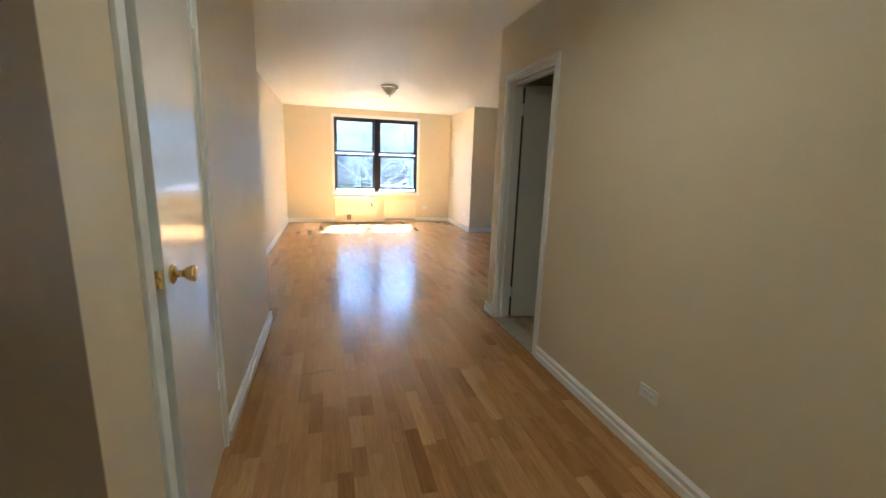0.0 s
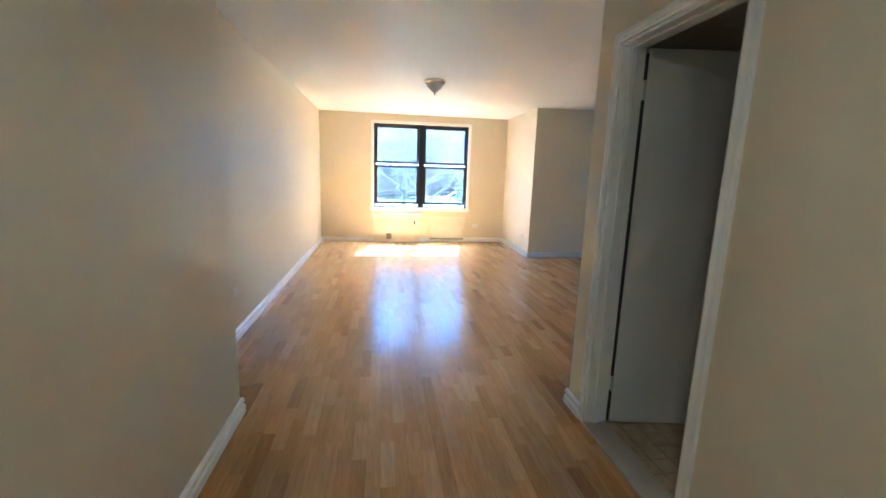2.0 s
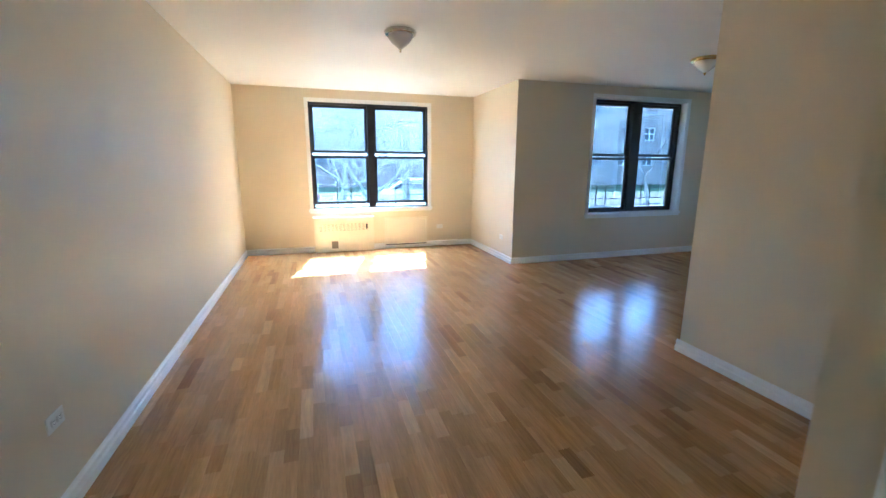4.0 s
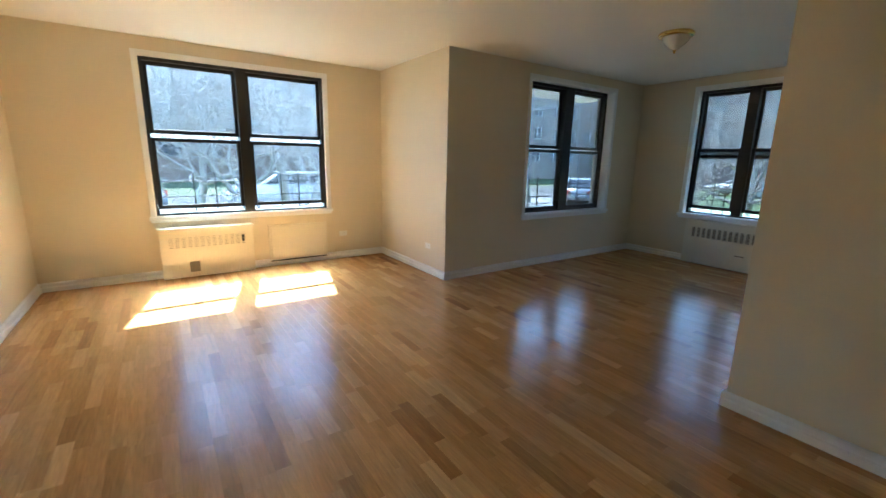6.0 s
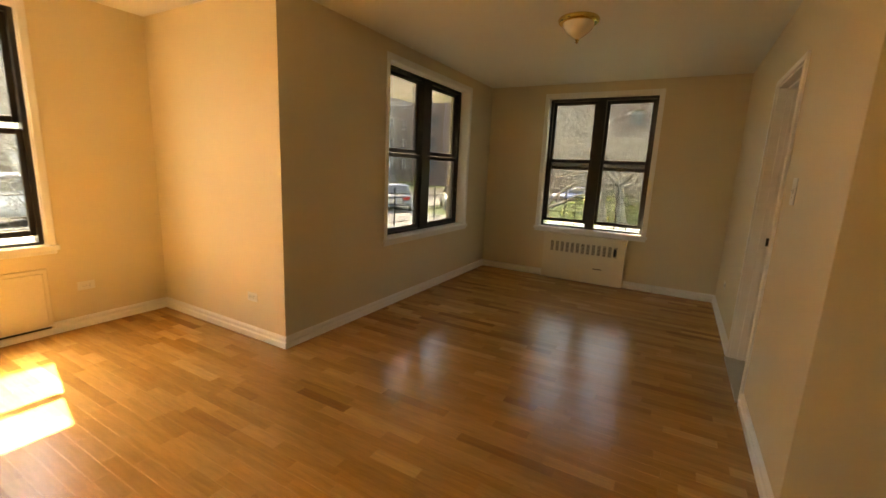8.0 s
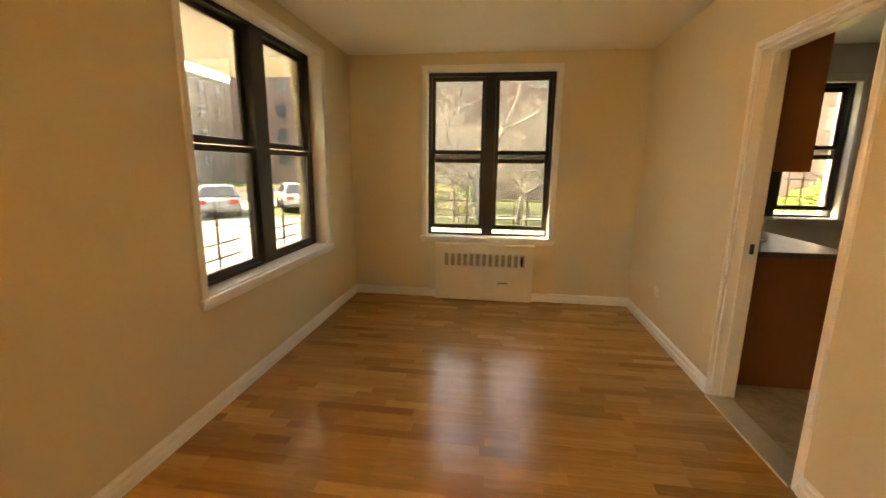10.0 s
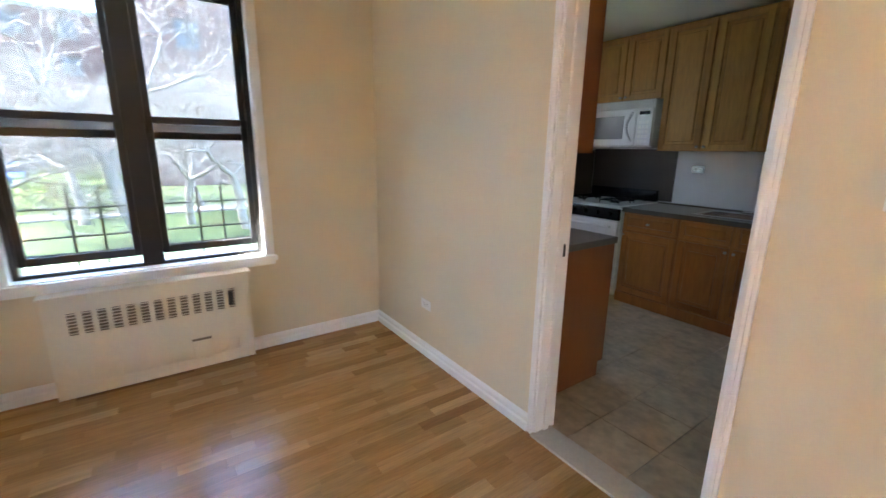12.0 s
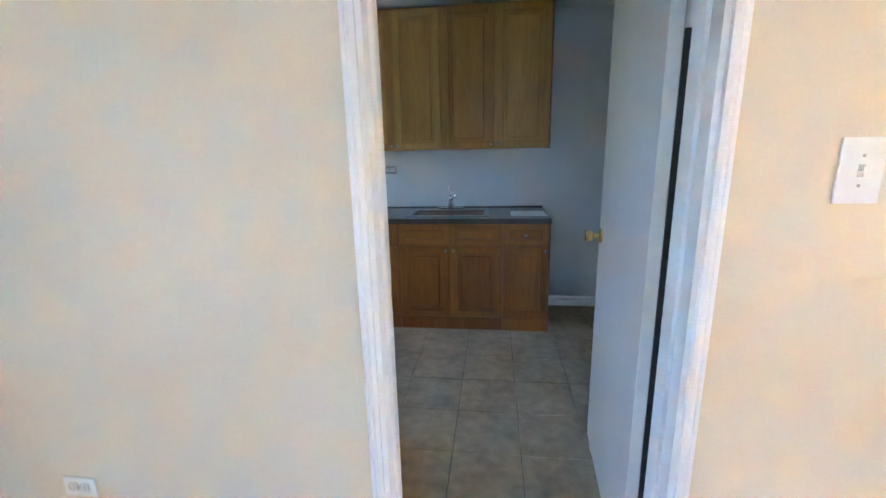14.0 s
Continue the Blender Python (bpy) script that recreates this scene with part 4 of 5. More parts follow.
# ---------------------------------------------------------------- outside
GZ = -0.95
GRASS = mat("spring_grass", (0.045, 0.075, 0.019), 0.8, vary=0.35, scale=0.5, fine=22, bump=0.3, dist=0.03)
CONC = mat("pale_concrete", (0.22, 0.212, 0.20), 0.8, vary=0.10, scale=0.8, fine=20)
PAVE = mat("grey_forecourt_concrete", (0.22, 0.212, 0.20), 0.85, vary=0.15, scale=0.6, fine=20)
ASPH = mat("asphalt", (0.055, 0.055, 0.057), 0.85, vary=0.18, scale=0.5, fine=40)
# The pale bark darkened, to cut the sunlit glare of the eastern trees.
BARK_DIM = mat("pale_grey_bark_darkened", (0.29, 0.27, 0.24), 0.85, vary=0.30, scale=2.5, fine=14, bump=0.5, stretch=(1, 1, 0.3), dist=0.02)
BARK = mat("pale_grey_bark", (0.50, 0.46, 0.41), 0.85, vary=0.30, scale=2.5, fine=14, bump=0.5, stretch=(1, 1, 0.3), dist=0.02)
LEAF = mat("yellow_green_leaves", (0.12, 0.19, 0.035), 0.6, vary=0.35, scale=3, fine=9, bump=0)
SOFF = mat("cream_soffit_paint", (0.72, 0.68, 0.55), 0.6, vary=0.03)
TYRE = mat("black_rubber", (0.02, 0.02, 0.02), 0.7, vary=0.1)
RIMM = mat("alloy_wheel", (0.5, 0.5, 0.52), 0.3, metal=1.0)
CARGL = mat("dark_car_glass", (0.03, 0.035, 0.04), 0.05, vary=0.05, bump=0)
REDL = mat("red_tail_lamp", (0.45, 0.02, 0.015), 0.2, vary=0.05, bump=0)
HEADL = mat("clear_head_lamp", (0.7, 0.7, 0.7), 0.1, vary=0.02, bump=0)
FARGL = mat("far_window_glass", (0.06, 0.075, 0.09), 0.06, vary=0.1, bump=0)


def brick_mat(name, c1, c2, mortar):
    m, nt, b = nodes_of(name)
    L = nt.links.new
    geo = nt.nodes.new("ShaderNodeNewGeometry")
    sp = nt.nodes.new("ShaderNodeSeparateXYZ")
    L(geo.outputs["Position"], sp.inputs[0])
    ad = nt.nodes.new("ShaderNodeMath")
    L(sp.outputs["X"], ad.inputs[0]), L(sp.outputs["Y"], ad.inputs[1])
    cb = nt.nodes.new("ShaderNodeCombineXYZ")
    L(ad.outputs[0], cb.inputs["X"]), L(sp.outputs["Z"], cb.inputs["Y"])
    br = nt.nodes.new("ShaderNodeTexBrick")
    br.inputs["Color1"].default_value, br.inputs["Color2"].default_value, br.inputs["Mortar"].default_value = (*c1, 1), (*c2, 1), (*mortar, 1)
    br.inputs["Scale"].default_value, br.inputs["Brick Width"].default_value, br.inputs["Row Height"].default_value, br.inputs["Mortar Size"].default_value = 1.0, 0.21, 0.075, 0.008
    L(cb.outputs[0], br.inputs["Vector"])
    n = nt.nodes.new("ShaderNodeTexNoise")
    n.inputs["Scale"].default_value, n.inputs["Detail"].default_value = 0.35, 5
    L(geo.outputs["Position"], n.inputs["Vector"])
    mr = nt.nodes.new("ShaderNodeMapRange")
    mr.inputs["From Min"].default_value, mr.inputs["From Max"].default_value = 0.3, 0.7
    mr.inputs["To Min"].default_value, mr.inputs["To Max"].default_value = 0.8, 1.15
    L(n.outputs["Fac"], mr.inputs["Value"])
    mul = nt.nodes.new("ShaderNodeVectorMath")
    mul.operation = "SCALE"
    L(br.outputs["Color"], mul.inputs[0]), L(mr.outputs[0], mul.inputs["Scale"])
    L(mul.outputs[0], b.inputs["Base Color"])
    b.inputs["Roughness"].default_value = 0.85
    return m


RED = brick_mat("red_brick", (0.165, 0.085, 0.07), (0.135, 0.07, 0.057), (0.19, 0.17, 0.155))
TAN = brick_mat("brown_brick", (0.20, 0.13, 0.09), (0.16, 0.10, 0.075), (0.24, 0.21, 0.18))
PALE = brick_mat("pale_brick", (0.30, 0.265, 0.235), (0.26, 0.225, 0.20), (0.30, 0.285, 0.26))

bm = B()
box(bm, -900, 900, -900, 900, GZ - 0.3, GZ)
tagged(make("ground", bm, GRASS), "green spring lawn round the building", "ground", kind="structure")
bm = B()
box(bm, -120, 150, 22.3, 31.5, GZ + 0.002, GZ + 0.01)
tagged(make("road", bm, ASPH), "grey asphalt street", "road", kind="structure")
bm = B()
box(bm, -120, 16.0, 19.4, 21.2, GZ + 0.002, GZ + 0.10)
box(bm, -120, 16.0, 22.0, 22.28, GZ + 0.002, GZ + 0.13, 0.02)
tagged(make("pavement", bm, CONC), "pale concrete pavement with a kerb", "pavement", kind="structure")
bm = B()
box(bm, 8.6, 19.5, 11.2, 19.3, GZ + 0.002, GZ + 0.05)
box(bm, 5.2, 8.59, 8.72, 15.2, GZ + 0.002, GZ + 0.05)
box(bm, 8.6, 12.6, 8.72, 11.19, GZ + 0.002, GZ + 0.05)
box(bm, 16.02, 30.0, 19.32, 22.28, GZ + 0.002, GZ + 0.055)
tagged(make("pavement_forecourt", bm, PAVE), "grey concrete forecourt beside the lawn", "pavement", kind="structure")
bm = B()
box(bm, 21.2, 22.6, -60, 10.9, GZ + 0.002, GZ + 0.06)
tagged(make("pavement_path", bm, CONC), "pale concrete path across the lawn", "pavement", kind="structure")
# the building's own brick face below the windows and the slab that shades the alcove's north window
bm = B()
box(bm, -0.74, 3.322, YN + 0.281, YN + 0.40, GZ, 0.60)
box(bm, XE + 0.281, XE + 0.40, 2.5, 8.45, GZ, 0.60)
box(bm, 3.33, XE + 0.40, YA + 0.281, YA + 0.40, GZ, 0.60)
tagged(make("wall_outer", bm, RED), "red brick outer wall below the windows", "wall", kind="structure")
bm = B()
box(bm, 3.33, 7.6, YA + 0.285, 10.2, 2.50, 2.66, 0.01)
tagged(make("balcony_slab", bm, SOFF), "cream painted underside of the balcony above", "balcony", kind="structure")


def building(name, x0, x1, y0, y1, storeys, face, material, label, step=3.0, ww=1.5, wh=1.5, z_first=1.0):
    """An apartment block with windows on the face that looks this way: 'south' or 'west'."""
    b = thing(name, label, "building", pose((x0 + x1) / 2, (y0 + y1) / 2, GZ))
    off = Matrix.Translation((-(x0 + x1) / 2, -(y0 + y1) / 2, -GZ))
    top = GZ + 1.2 + storeys * 2.9
    bm = B()
    d = 0.22
    u0, u1 = (x0, x1) if face == "south" else (y0, y1)
    n = int((u1 - u0 - 1.0) / step)
    s = u0 + ((u1 - u0) - (n - 1) * step) / 2
    cols = [s + step * k for k in range(n)]
    rows = [GZ + 1.2 + z_first + 2.9 * k for k in range(storeys)]

    def blk(a, c, z0, z1, dd=0.0):
        if face == "south":
            box(bm, a, c, y0 + dd, y0 + d if not dd else y1, z0, z1)
        else:
            box(bm, x0 + dd, x0 + d if not dd else x1, a, c, z0, z1)
    z = GZ
    for zr in rows:
        blk(u0, u1, z, zr)
        at = u0
        for c in cols:
            blk(at, c - ww / 2, zr, zr + wh)
            at = c + ww / 2
        blk(at, u1, zr, zr + wh)
        z = zr + wh
    blk(u0, u1, z, top)
    blk(u0, u1, GZ, top, d + 0.002)
    w = part("wall", bm, material, b)
    bm = B()
    if face == "south":
        box(bm, x0 - 0.15, x1 + 0.15, y0 - 0.15, y1, top + 0.002, top + 0.35)
    else:
        box(bm, x0 - 0.15, x1, y0 - 0.15, y1 + 0.15, top + 0.002, top + 0.35)
    part("roof", bm, CONC, b, "pale stone coping")
    for zr in rows:
        for c in cols:
            bm, bg, bs = B(), B(), B()
            a, e = c - ww / 2 + 0.003, c + ww / 2 - 0.003

            def q(bb, u0_, u1_, p0, p1, z0_, z1_):
                if face == "south":
                    box(bb, u0_, u1_, y0 + p0, y0 + p1, z0_, z1_)
                else:
                    box(bb, x0 + p0, x0 + p1, u0_, u1_, z0_, z1_)
            for lo, hi in ((a, a + 0.07), (c - 0.05, c + 0.05), (e - 0.07, e)):
                q(bm, lo, hi, 0.10, 0.16, zr + 0.003, zr + wh - 0.003)
            for lo, hi in ((a + 0.07, c - 0.05), (c + 0.05, e - 0.07)):
                for zz in (0.003, wh / 2 - 0.03, wh - 0.073):
                    q(bm, lo, hi, 0.10, 0.16, zr + zz, zr + zz + 0.07)
            win = part("window", bm, BLACKF if material is not PALE else TRIM, b)
            q(bg, a + 0.01, e - 0.01, 0.17, 0.19, zr + 0.01, zr + wh - 0.01)
            part("pane", bg, FARGL, win)
            q(bs, a - 0.08, e + 0.08, -0.06, -0.002, zr - 0.10, zr - 0.002)
            part("sill", bs, CONC, win)
    for ch in b.children:
        ch.matrix_basis = off @ ch.matrix_basis
    return b


building("apartment_building", -34.0, 16.0, 46.0, 60.0, 3, "south", TAN, "brown brick apartment block across the street")
building("apartment_building", 22.0, 62.0, 44.0, 58.0, 4, "south", PALE, "pale brick apartment block across the street", 3.4)
building("apartment_building", 34.0, 47.0, -38.0, 7.6, 4, "west", RED, "red brick apartment block beyond the lawn", 3.2, 1.3, 1.5)
building("apartment_building", 52.0, 64.0, -2.0, 40.0, 4, "west", RED, "red brick apartment block beyond the parked cars", 3.2, 1.4, 1.5)


# ---------------------------------------------------------------- bare trees
def bare_tree(name, x, y, height, seed, label, lean=(0.0, 0.0), trunk_r=0.22, depth=6, spread=0.62, low=0.30, bushy=0.6):
    rng = random.Random(seed)
    verts, faces, tv, tf = [], [], [], []

    def tube(V, F, p, q, r0, r1, n):
        ax = (q - p).normalized()
        r0, r1 = max(r0, 0.007), max(r1, 0.0055)
        s = ax.orthogonal().normalized()
        t = ax.cross(s)
        k = len(V)
        for c, r in ((p, r0), (q, r1)):
            for i in range(n):
                a = 2 * math.pi * i / n
                V.append(c + (s * math.cos(a) + t * math.sin(a)) * r)
        for i in range(n):
            F.append((k + i, k + (i + 1) % n, k + n + (i + 1) % n, k + n + i))

    def grow(p, way, length, r, level):
        segs = 3 if level < 3 else 2
        for s in range(segs):
            w = (way + Vector((rng.gauss(0, 0.13), rng.gauss(0, 0.13), rng.gauss(0, 0.08) + 0.04))).normalized()
            q = p + w * (length / segs)
            r2 = r * (0.90 if level < 5 else 0.8)
            if level < 3:
                tube(verts, faces, p, q, r, r2, 8 if level < 2 else 6)
            else:
                tube(tv, tf, p, q, r, r2, 4 if level < 4 else 3)
            p, r, way = q, r2, w
            if level >= 2 and level < depth and rng.random() < bushy:
                side = (way + Vector((rng.gauss(0, 0.8), rng.gauss(0, 0.8), rng.gauss(0.1, 0.5)))).normalized()
                grow(p, side, length * 0.55, r * 0.5, level + 2 if level + 2 <= depth else depth)
        if level < depth:
            k = 3 if level < 4 else 2
            turn0 = rng.random() * 6.28
            s = way.orthogonal().normalized()
            t = way.cross(s)
            for i in range(k):
                a = turn0 + 2 * math.pi * i / k + rng.uniform(-0.5, 0.5)
                open_ = spread * rng.uniform(0.7, 1.35)
                w = (way * math.cos(open_) + (s * math.cos(a) + t * math.sin(a)) * math.sin(open_)).normalized()
                w.z += 0.05
                grow(p, w.normalized(), length * rng.uniform(0.66, 0.86), r * rng.uniform(0.55, 0.72), level + 1)

    grow(Vector((0, 0, -0.1)), Vector((lean[0], lean[1], 1)).normalized(), height * low, trunk_r, 0)
    tree = thing(name, label, "tree", pose(x, y, GZ))
    for nm, V, F in (("trunk", verts, faces), ("crown", tv, tf)):
        me = bpy.data.meshes.new(nm)
        me.from_pydata([tuple(v) for v in V], [], F)
        # Trees past x = 12 take the darkened copy of the bark.
        me.materials.append(BARK_DIM if x > 12 else BARK)
        for p in me.polygons:
            p.use_smooth = True
        ob = new(nm, me)
        ob.parent = tree
        if nm == "crown":
            tagged(ob, "bare pale twigs")
    return tree


bare_tree("tree", 3.9, 18.4, 11.0, 11, "bare pale-barked street tree before the wide window", (0.05, -0.1), 0.19, 7, 0.75, 0.20, 0.9)
bare_tree("tree", -1.7, 14.6, 10.0, 12, "bare pale-barked tree on the lawn", (0.12, 0.0), 0.15, 7, 0.85, 0.17)
bare_tree("tree", 7.4, 16.0, 9.0, 19, "bare pale-barked tree beside the forecourt", (-0.15, -0.05), 0.13, 6, 0.85, 0.19)
bare_tree("tree", 0.9, 17.2, 10.5, 23, "bare pale-barked tree with a dense crown by the wide window", (0.1, 0.0), 0.15, 7, 0.9, 0.17, 0.9)
bare_tree("tree", 5.6, 21.6, 10.0, 24, "bare pale-barked tree with a dense crown near the kerb", (-0.05, 0.0), 0.14, 7, 0.9, 0.17)
bare_tree("tree", 2.3, 15.4, 9.5, 25, "bare pale-barked tree with low spreading boughs", (-0.08, 0.0), 0.13, 7, 0.95, 0.16, 0.9)
bare_tree("tree", 20.0, 8.6, 10.5, 26, "bare grey-barked tree with a dense crown beside the path", (0.0, 0.05), 0.15, 7, 0.9, 0.17)
bare_tree("tree", 27.5, 10.6, 11.0, 27, "bare grey-barked tree with a dense crown beyond the path", (0.0, -0.05), 0.16, 7, 0.9, 0.17)
bare_tree("tree", 21.0, 2.2, 10.5, 28, "bare grey-barked tree with a dense crown by the brick block", (0.0, 0.05), 0.15, 7, 0.9, 0.17)
bare_tree("tree", 8.6, 32.5, 11.0, 13, "bare street tree across the road", (0.0, 0.0), 0.22, 6, 0.7, 0.22)
bare_tree("tree", -7.0, 33.5, 11.0, 14, "bare street tree across the road", (0.0, 0.0), 0.22, 6, 0.7, 0.22)
bare_tree("tree", 15.2, 7.0, 10.0, 15, "leaning bare tree on the lawn beyond the alcove", (0.0, 0.32), 0.17, 7, 0.75, 0.22)
bare_tree("tree", 17.0, 4.6, 10.0, 16, "bare tree on the lawn by the brick block", (0.0, 0.1), 0.14, 7, 0.85, 0.17)
bare_tree("tree", 17.5, 21.0, 8.5, 17, "slim bare tree by the parked cars", (0.0, 0.0), 0.11, 6, 0.7, 0.22)
bare_tree("tree", 22.5, 5.2, 9.5, 21, "slender bare tree beside the path", (0.0, 0.1), 0.11, 7, 0.85, 0.16)
bare_tree("tree", 26.0, 7.8, 9.0, 22, "slender bare tree near the brick block", (0.0, 0.0), 0.11, 7, 0.85, 0.16)
bare_tree("tree", 13.6, 9.6, 9.0, 31, "bare pale-barked tree with tangled twigs near the alcove window", (0.05, -0.12), 0.12, 7, 0.95, 0.15, 0.9)
bare_tree("tree", 18.6, 5.9, 9.5, 33, "bare pale-barked tree with a tangled crown on the lawn", (0.0, 0.18), 0.13, 7, 0.95, 0.16, 0.9)
bare_tree("tree", 16.4, 10.2, 9.0, 35, "bare pale-barked tree with low tangled twigs by the lawn", (0.0, -0.1), 0.12, 7, 0.95, 0.15, 0.9)
bare_tree("tree", 29.0, 14.5, 11.0, 18, "bare tree beyond the path", (0.0, 0.0), 0.2, 6, 0.75, 0.2)


def shrub(name, x, y, rx, ry, h, seed, label, n=2600):
    """A low spreading shrub: small leaves scattered over an uneven mound."""
    rng = random.Random(seed)
    V, F = [], []
    for _ in range(n):
        a, u = rng.uniform(0, 6.2832), rng.random() ** 0.5
        zz = math.sqrt(max(0.0, 1 - u * u))
        b = 1 + 0.22 * noise.noise(Vector((math.cos(a) * u * 3 + seed, math.sin(a) * u * 3, zz * 2))) + rng.gauss(0, 0.05)
        p = Vector((rx * u * math.cos(a) * b, ry * u * math.sin(a) * b, h * zz * b * rng.uniform(0.75, 1.03)))
        s = rng.uniform(0.05, 0.11)
        d1 = Vector((rng.gauss(0, 1), rng.gauss(0, 1), rng.gauss(0, 1))).normalized()
        d2 = d1.orthogonal().normalized()
        k = len(V)
        V += [p - d1 * s, p + d2 * s * 0.5, p + d1 * s, p - d2 * s * 0.5]
        F.append((k, k + 1, k + 2, k + 3))
    sh = thing(name, label, "shrub", pose(x, y, GZ))
    me = bpy.data.meshes.new("foliage")
    me.from_pydata([tuple(v) for v in V], [], F)
    me.materials.append(LEAF)
    ob = new("foliage", me)
    ob.parent = sh
    bm = B()
    for k in range(7):
        a = 6.2832 * k / 7
        cyl(bm, (0, 0, -0.05), (rx * 0.55 * math.cos(a), ry * 0.55 * math.sin(a), h * 0.75), 0.03, 0.012, 6)
    part("stems", bm, BARK, sh)
    return sh


shrub("shrub", 24.0, 9.2, 2.6, 2.0, 1.5, 3, "yellow-green rounded shrub beside the path", 4200)
shrub("shrub", 24.5, -9.2, 2.6, 1.8, 1.7, 5, "yellow-green shrub in front of the brick block", 4200)
shrub("shrub", 24.5, -5.0, 2.2, 1.8, 1.5, 6, "green shrub in front of the brick block")


# ---------------------------------------------------------------- parked cars
def car(x, y, turn, paint, label, suv=False):
    c = thing("parked_car", label, "car", pose(x, y, GZ + 0.012, 0, 0, turn), "parked cars")
    h = 1.0 if not suv else 1.16
    low = [(-2.25, 0.30), (-2.28, 0.62), (-2.20, 0.86 * h), (-1.2, 0.93 * h), (1.0, 0.93 * h), (2.05, 0.80 * h), (2.25, 0.62), (2.25, 0.30)]
    bm = B()
    prism(bm, [(u, v) for u, v in low], "y", -0.88, 0.88)
    bmesh.ops.bevel(bm, geom=[e for e in bm.edges], offset=0.06, segments=2, affect="EDGES")
    part("body", bm, paint, c, "", True)
    top = 1.42 * h if not suv else 1.62
    a0 = -2.12 if suv else -1.75
    a1 = -1.85 if suv else -1.05
    bm = B()
    zb = 0.90 * h
    pts = [(a0, zb), (a1, top - 0.03), (0.25, top), (1.15, zb)]
    lo = [bm.verts.new((u, -0.82 if v < zb + 0.01 else -0.66, v)) for u, v in pts]
    hi = [bm.verts.new((u, 0.82 if v < zb + 0.01 else 0.66, v)) for u, v in pts]
    bm.faces.new(lo[::-1]), bm.faces.new(hi)
    for i in range(4):
        bm.faces.new((lo[i], lo[(i + 1) % 4], hi[(i + 1) % 4], hi[i]))
    bmesh.ops.recalc_face_normals(bm, faces=bm.faces)
    bmesh.ops.bevel(bm, geom=[e for e in bm.edges], offset=0.05, segments=2, affect="EDGES")
    part("cabin", bm, paint, c, "", True)
    for s in (-1, 1):
        for f0, f1 in ((0.06, 0.34), (0.38, 0.64), (0.68, 0.94)):
            bm = B()
            def at(f, up):
                bx = a0 + (1.15 - a0) * f
                tx = a1 + (0.25 - a1) * f
                k = 0.10 + 0.78 * up
                return (bx + (tx - bx) * k, s * (0.825 - 0.16 * k), zb + (top - 0.03 - zb) * k)
            q = [bm.verts.new(at(f, u)) for f, u in ((f0, 0), (f1, 0), (f1, 1), (f0, 1))]
            q2 = [bm.verts.new((v.co.x, v.co.y + s * 0.012, v.co.z + 0.004)) for v in q]
            bm.faces.new(q), bm.faces.new(q2)
            for i in range(4):
                bm.faces.new((q[i], q[(i + 1) % 4], q2[(i + 1) % 4], q2[i]))
            bmesh.ops.recalc_face_normals(bm, faces=bm.faces)
            part("side_window", bm, CARGL, c)
    for (ua, va), (ub, vb), nm in (((1.15, zb), (0.25, top), "windscreen"), ((a0, zb), (a1, top - 0.03), "rear_window")):
        bm = B()
        dx, dz = (vb - va), -(ub - ua)
        l = math.hypot(dx, dz)
        sg = 1 if nm == "windscreen" else -1
        ox, oz = sg * dx / l * 0.014, sg * dz / l * 0.014
        ring = []
        for k, hw in ((0.12, 0.72), (0.90, 0.60)):
            u, v = ua + (ub - ua) * k, va + (vb - va) * k
            ring.append(((u + ox, -hw, v + oz), (u + ox, hw, v + oz)))
        q = [bm.verts.new(p) for p in (ring[0][0], ring[0][1], ring[1][1], ring[1][0])]
        q2 = [bm.verts.new((v.co.x - ox * 1.2, v.co.y, v.co.z - oz * 1.2)) for v in q]
        bm.faces.new(q), bm.faces.new(q2)
        for i in range(4):
            bm.faces.new((q[i], q[(i + 1) % 4], q2[(i + 1) % 4], q2[i]))
        bmesh.ops.recalc_face_normals(bm, faces=bm.faces)
        part(nm, bm, CARGL, c)
    for u in (-1.38, 1.40):
        for s in (-1, 1):
            bm = B()
            cyl(bm, (u, s * 0.72, 0.33), (u, s * 0.905, 0.33), 0.33, n=24)
            wh = part("wheel", bm, TYRE, c)
            bm = B()
            cyl(bm, (u, s * 0.90, 0.33), (u, s * 0.915, 0.33), 0.215, n=20)
            part("rim", bm, RIMM, wh, "silver alloy rim")
    for s in (-1, 1):
        bm = B()
        box(bm, -2.30, -2.17, s * 0.62 - 0.17, s * 0.62 + 0.17, 0.66, 0.84, 0.03)
        part("tail_light", bm, REDL, c, "red tail light")
        bm = B()
        box(bm, 2.08, 2.27, s * 0.62 - 0.18, s * 0.62 + 0.18, 0.58, 0.72, 0.03)
        part("headlight", bm, HEADL, c)
    return c


def paint(name, col):
    return mat(name, col, 0.25, vary=0.02, bump=0, coat=0.8)


car(5.0, 24.2, 180, paint("white_car_paint", (0.72, 0.73, 0.74)), "white parked estate car at the kerb", True)
car(-1.6, 24.3, 180, paint("silver_car_paint", (0.42, 0.43, 0.44)), "silver parked car with red tail lights at the kerb")
car(-7.4, 24.3, 180, paint("maroon_car_paint", (0.16, 0.02, 0.02)), "dark red parked car at the kerb")
car(20.4, 19.9, 35, paint("grey_car_paint", (0.22, 0.23, 0.24)), "grey parked car on the forecourt")
car(23.6, 17.6, 35, paint("white_car_paint_b", (0.70, 0.70, 0.70)), "white parked car beyond the forecourt")
car(12.5, 24.3, 180, paint("black_car_paint", (0.03, 0.03, 0.035)), "black parked car at the kerb", True)
car(35.0, 12.6, 90, paint("blue_car_paint", (0.06, 0.12, 0.28)), "blue parked car beyond the shrub")
car(36.5, 17.8, 90, paint("silver_car_paint_b", (0.5, 0.5, 0.52)), "silver parked car beyond the shrub")

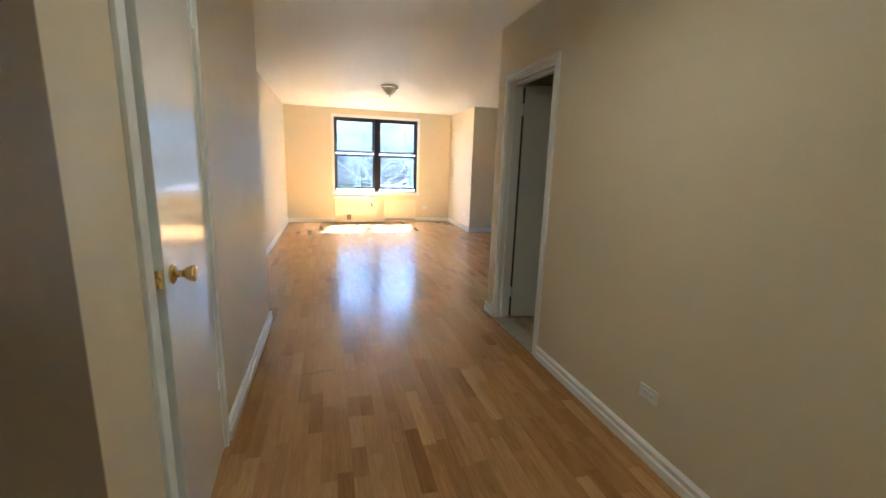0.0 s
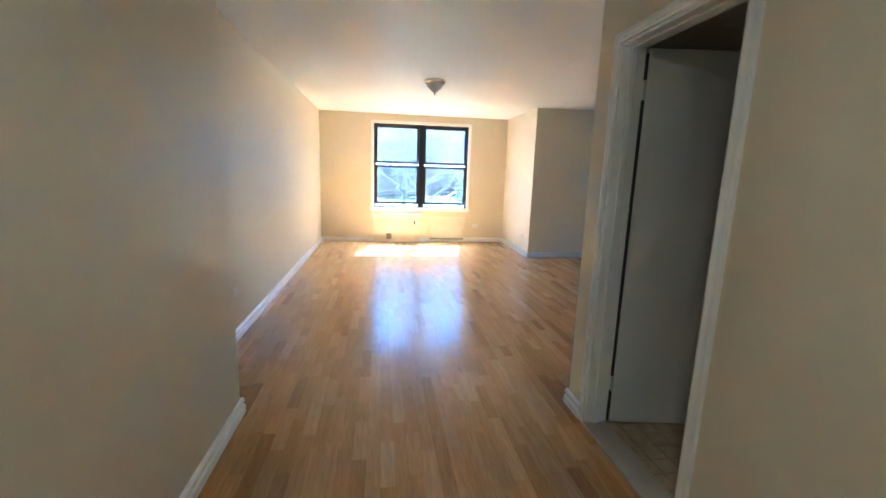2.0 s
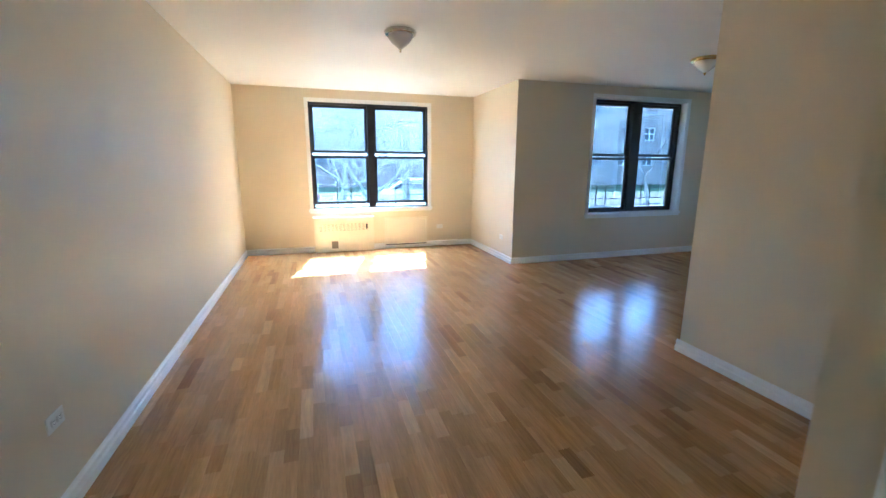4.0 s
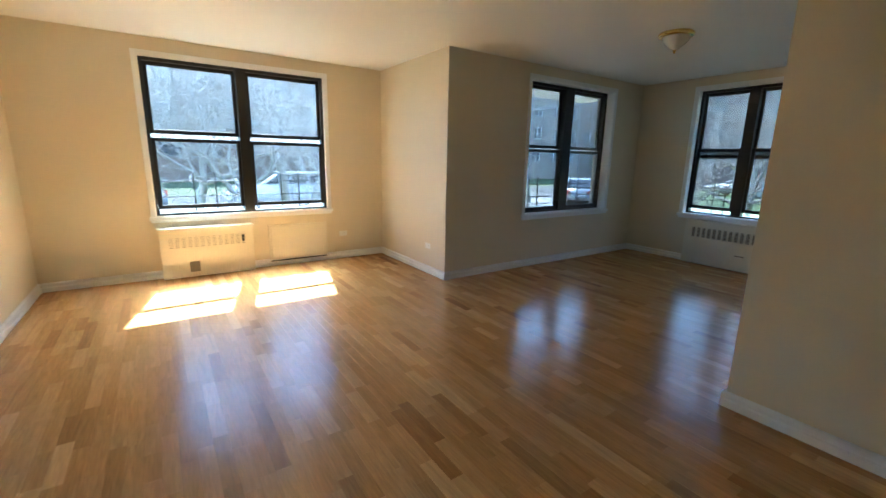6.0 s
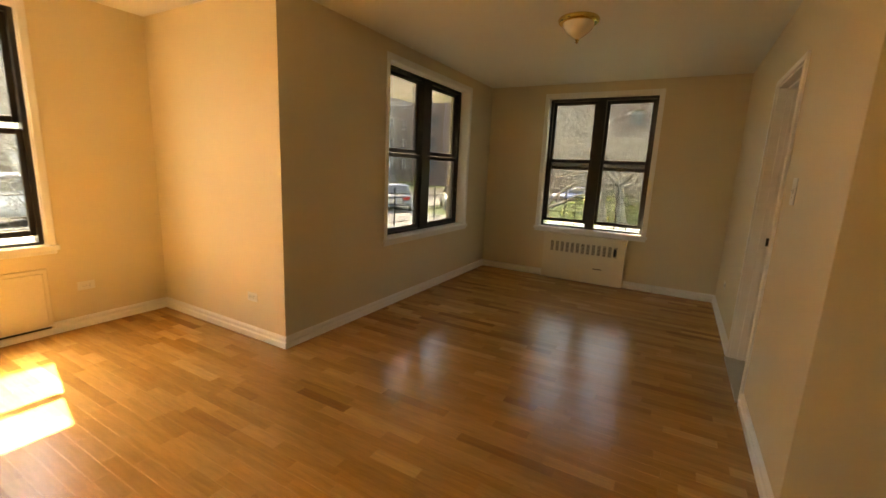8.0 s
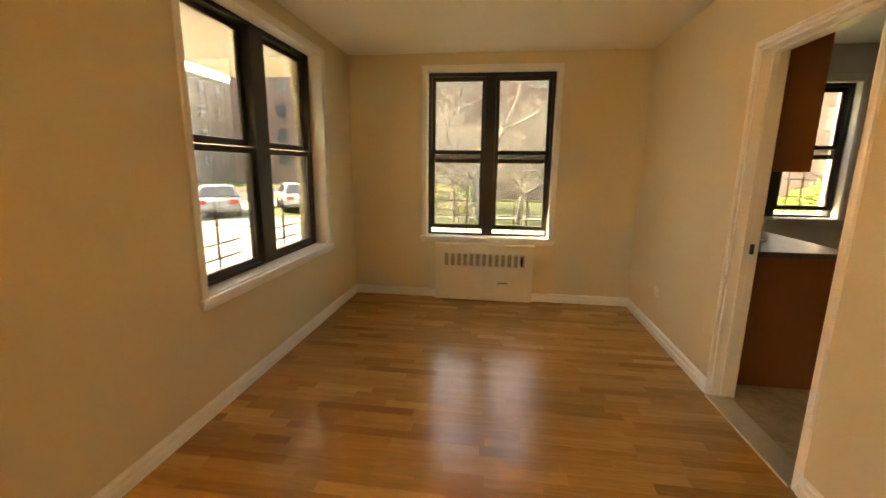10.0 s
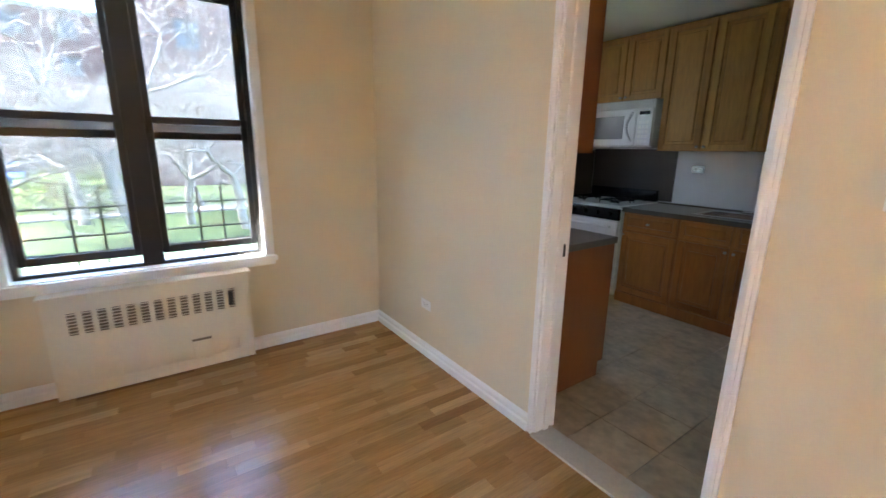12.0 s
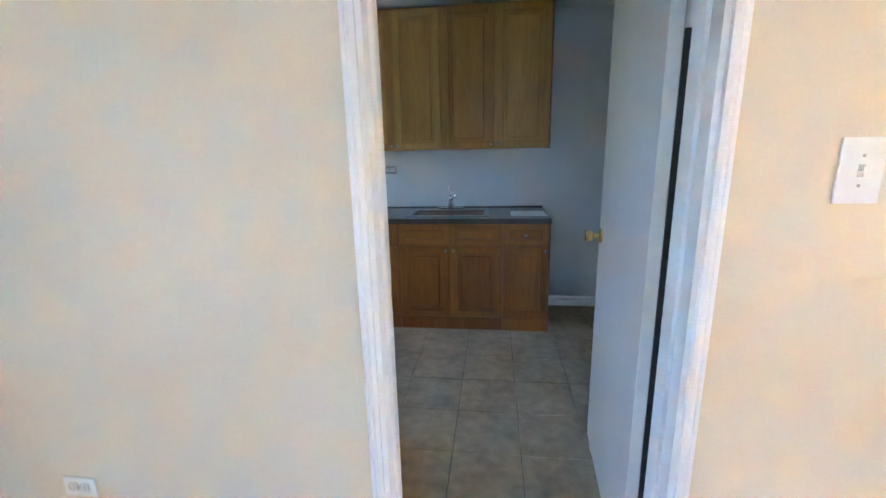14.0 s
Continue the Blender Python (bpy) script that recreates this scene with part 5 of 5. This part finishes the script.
# ---------------------------------------------------------------- floor pieces
def piece_mesh(name, w, l, material, t=0.010, ch=0.0003):
    """One flat piece, its corner at the origin, with a chamfered upper edge."""
    c = ch
    v = [(c, c, 0), (w - c, c, 0), (w - c, l - c, 0), (c, l - c, 0), (0, 0, -c), (w, 0, -c), (w, l, -c), (0, l, -c), (0, 0, -t), (w, 0, -t), (w, l, -t), (0, l, -t)]
    f = [(0, 1, 2, 3)] + [(4 + i, 4 + (i + 1) % 4, (i + 1) % 4, i) for i in range(4)] + [(8 + i, 8 + (i + 1) % 4, 4 + (i + 1) % 4, 4 + i) for i in range(4)]
    if material is None:
        return v, f
    me = bpy.data.meshes.new(name)
    me.from_pydata(v, [], f)
    me.materials.append(material)
    return me


def lay_parquet():
    rng = random.Random(5)
    sw, gap = 0.0688, 0.0003
    shared, verts, faces = {}, [], []
    x = XL
    col = 0
    while x < XE - 0.002:
        w = min(sw, XE - x)
        c = x + w / 2
        if c < XH:
            spans = [(YH, YN)]
        elif c < XR:
            spans = [(0.0, YN)]
        elif c < XC:
            spans = [(YR, YN)]
        elif c < XP:
            spans = [(YK, YN)]
        else:
            spans = [(YK, YA)]
        for y0, y1 in spans:
            y = y0 - rng.random() * 0.4
            while y < y1:
                l = rng.choice((0.20, 0.26, 0.32, 0.38, 0.44, 0.50, 0.58))
                a, b = max(y, y0), min(y + l, y1)
                y += l
                if b - a < 0.01:
                    continue
                near = -0.1 < c < 1.45 and 2.35 < a < 6.5 and abs((b - a) - l) < 1e-6 and w == sw
                if near and len(bpy.data.objects) < 7000:
                    if l not in shared:
                        shared[l] = piece_mesh("strip", sw - gap, l - gap, FLOORW)
                    ob = new("strip", shared[l])
                    ob.location = (x, a, 0)
                    ob.parent = floor
                else:
                    k = len(verts)
                    v, f = piece_mesh("", w - gap, b - a - gap, None)
                    verts += [(p[0] + x, p[1] + a, p[2]) for p in v]
                    faces += [tuple(i + k for i in q) for q in f]
        x += sw
        col += 1
    me = bpy.data.meshes.new("strips")
    me.from_pydata(verts, [], faces)
    me.materials.append(FLOORJ)
    ob = new("strips", me)
    ob.parent = floor
    tagged(ob, kind="stuff")


def lay_tiles(parent, x0, x1, y0, y1, ox, oy, s, material, top=0.004):
    g = 0.004
    shared = {}
    xs = [ox + s * k for k in range(-40, 60)]
    ys = [oy + s * k for k in range(-40, 60)]
    for xa in xs:
        for ya in ys:
            a, b, c, d = max(xa, x0), min(xa + s, x1), max(ya, y0), min(ya + s, y1)
            if b - a < 0.02 or d - c < 0.02:
                continue
            key = (round(b - a, 4), round(d - c, 4))
            if key not in shared:
                shared[key] = piece_mesh("tile", b - a - g, d - c - g, material, 0.008, 0.0015)
            ob = new("tile", shared[key])
            ob.location = (a + g / 2, c + g / 2, top)
            ob.parent = parent


lay_tiles(kitchen_floor, XC + 0.12, XE, YS, YKI + 0.018, 4.785, 3.996, 0.325, TILE)
lay_tiles(bath_floor, XR + 0.126, XC - 0.05, 1.82, YR - 0.12, 1.9, 2.0, 0.10, TILE)
lay_parquet()
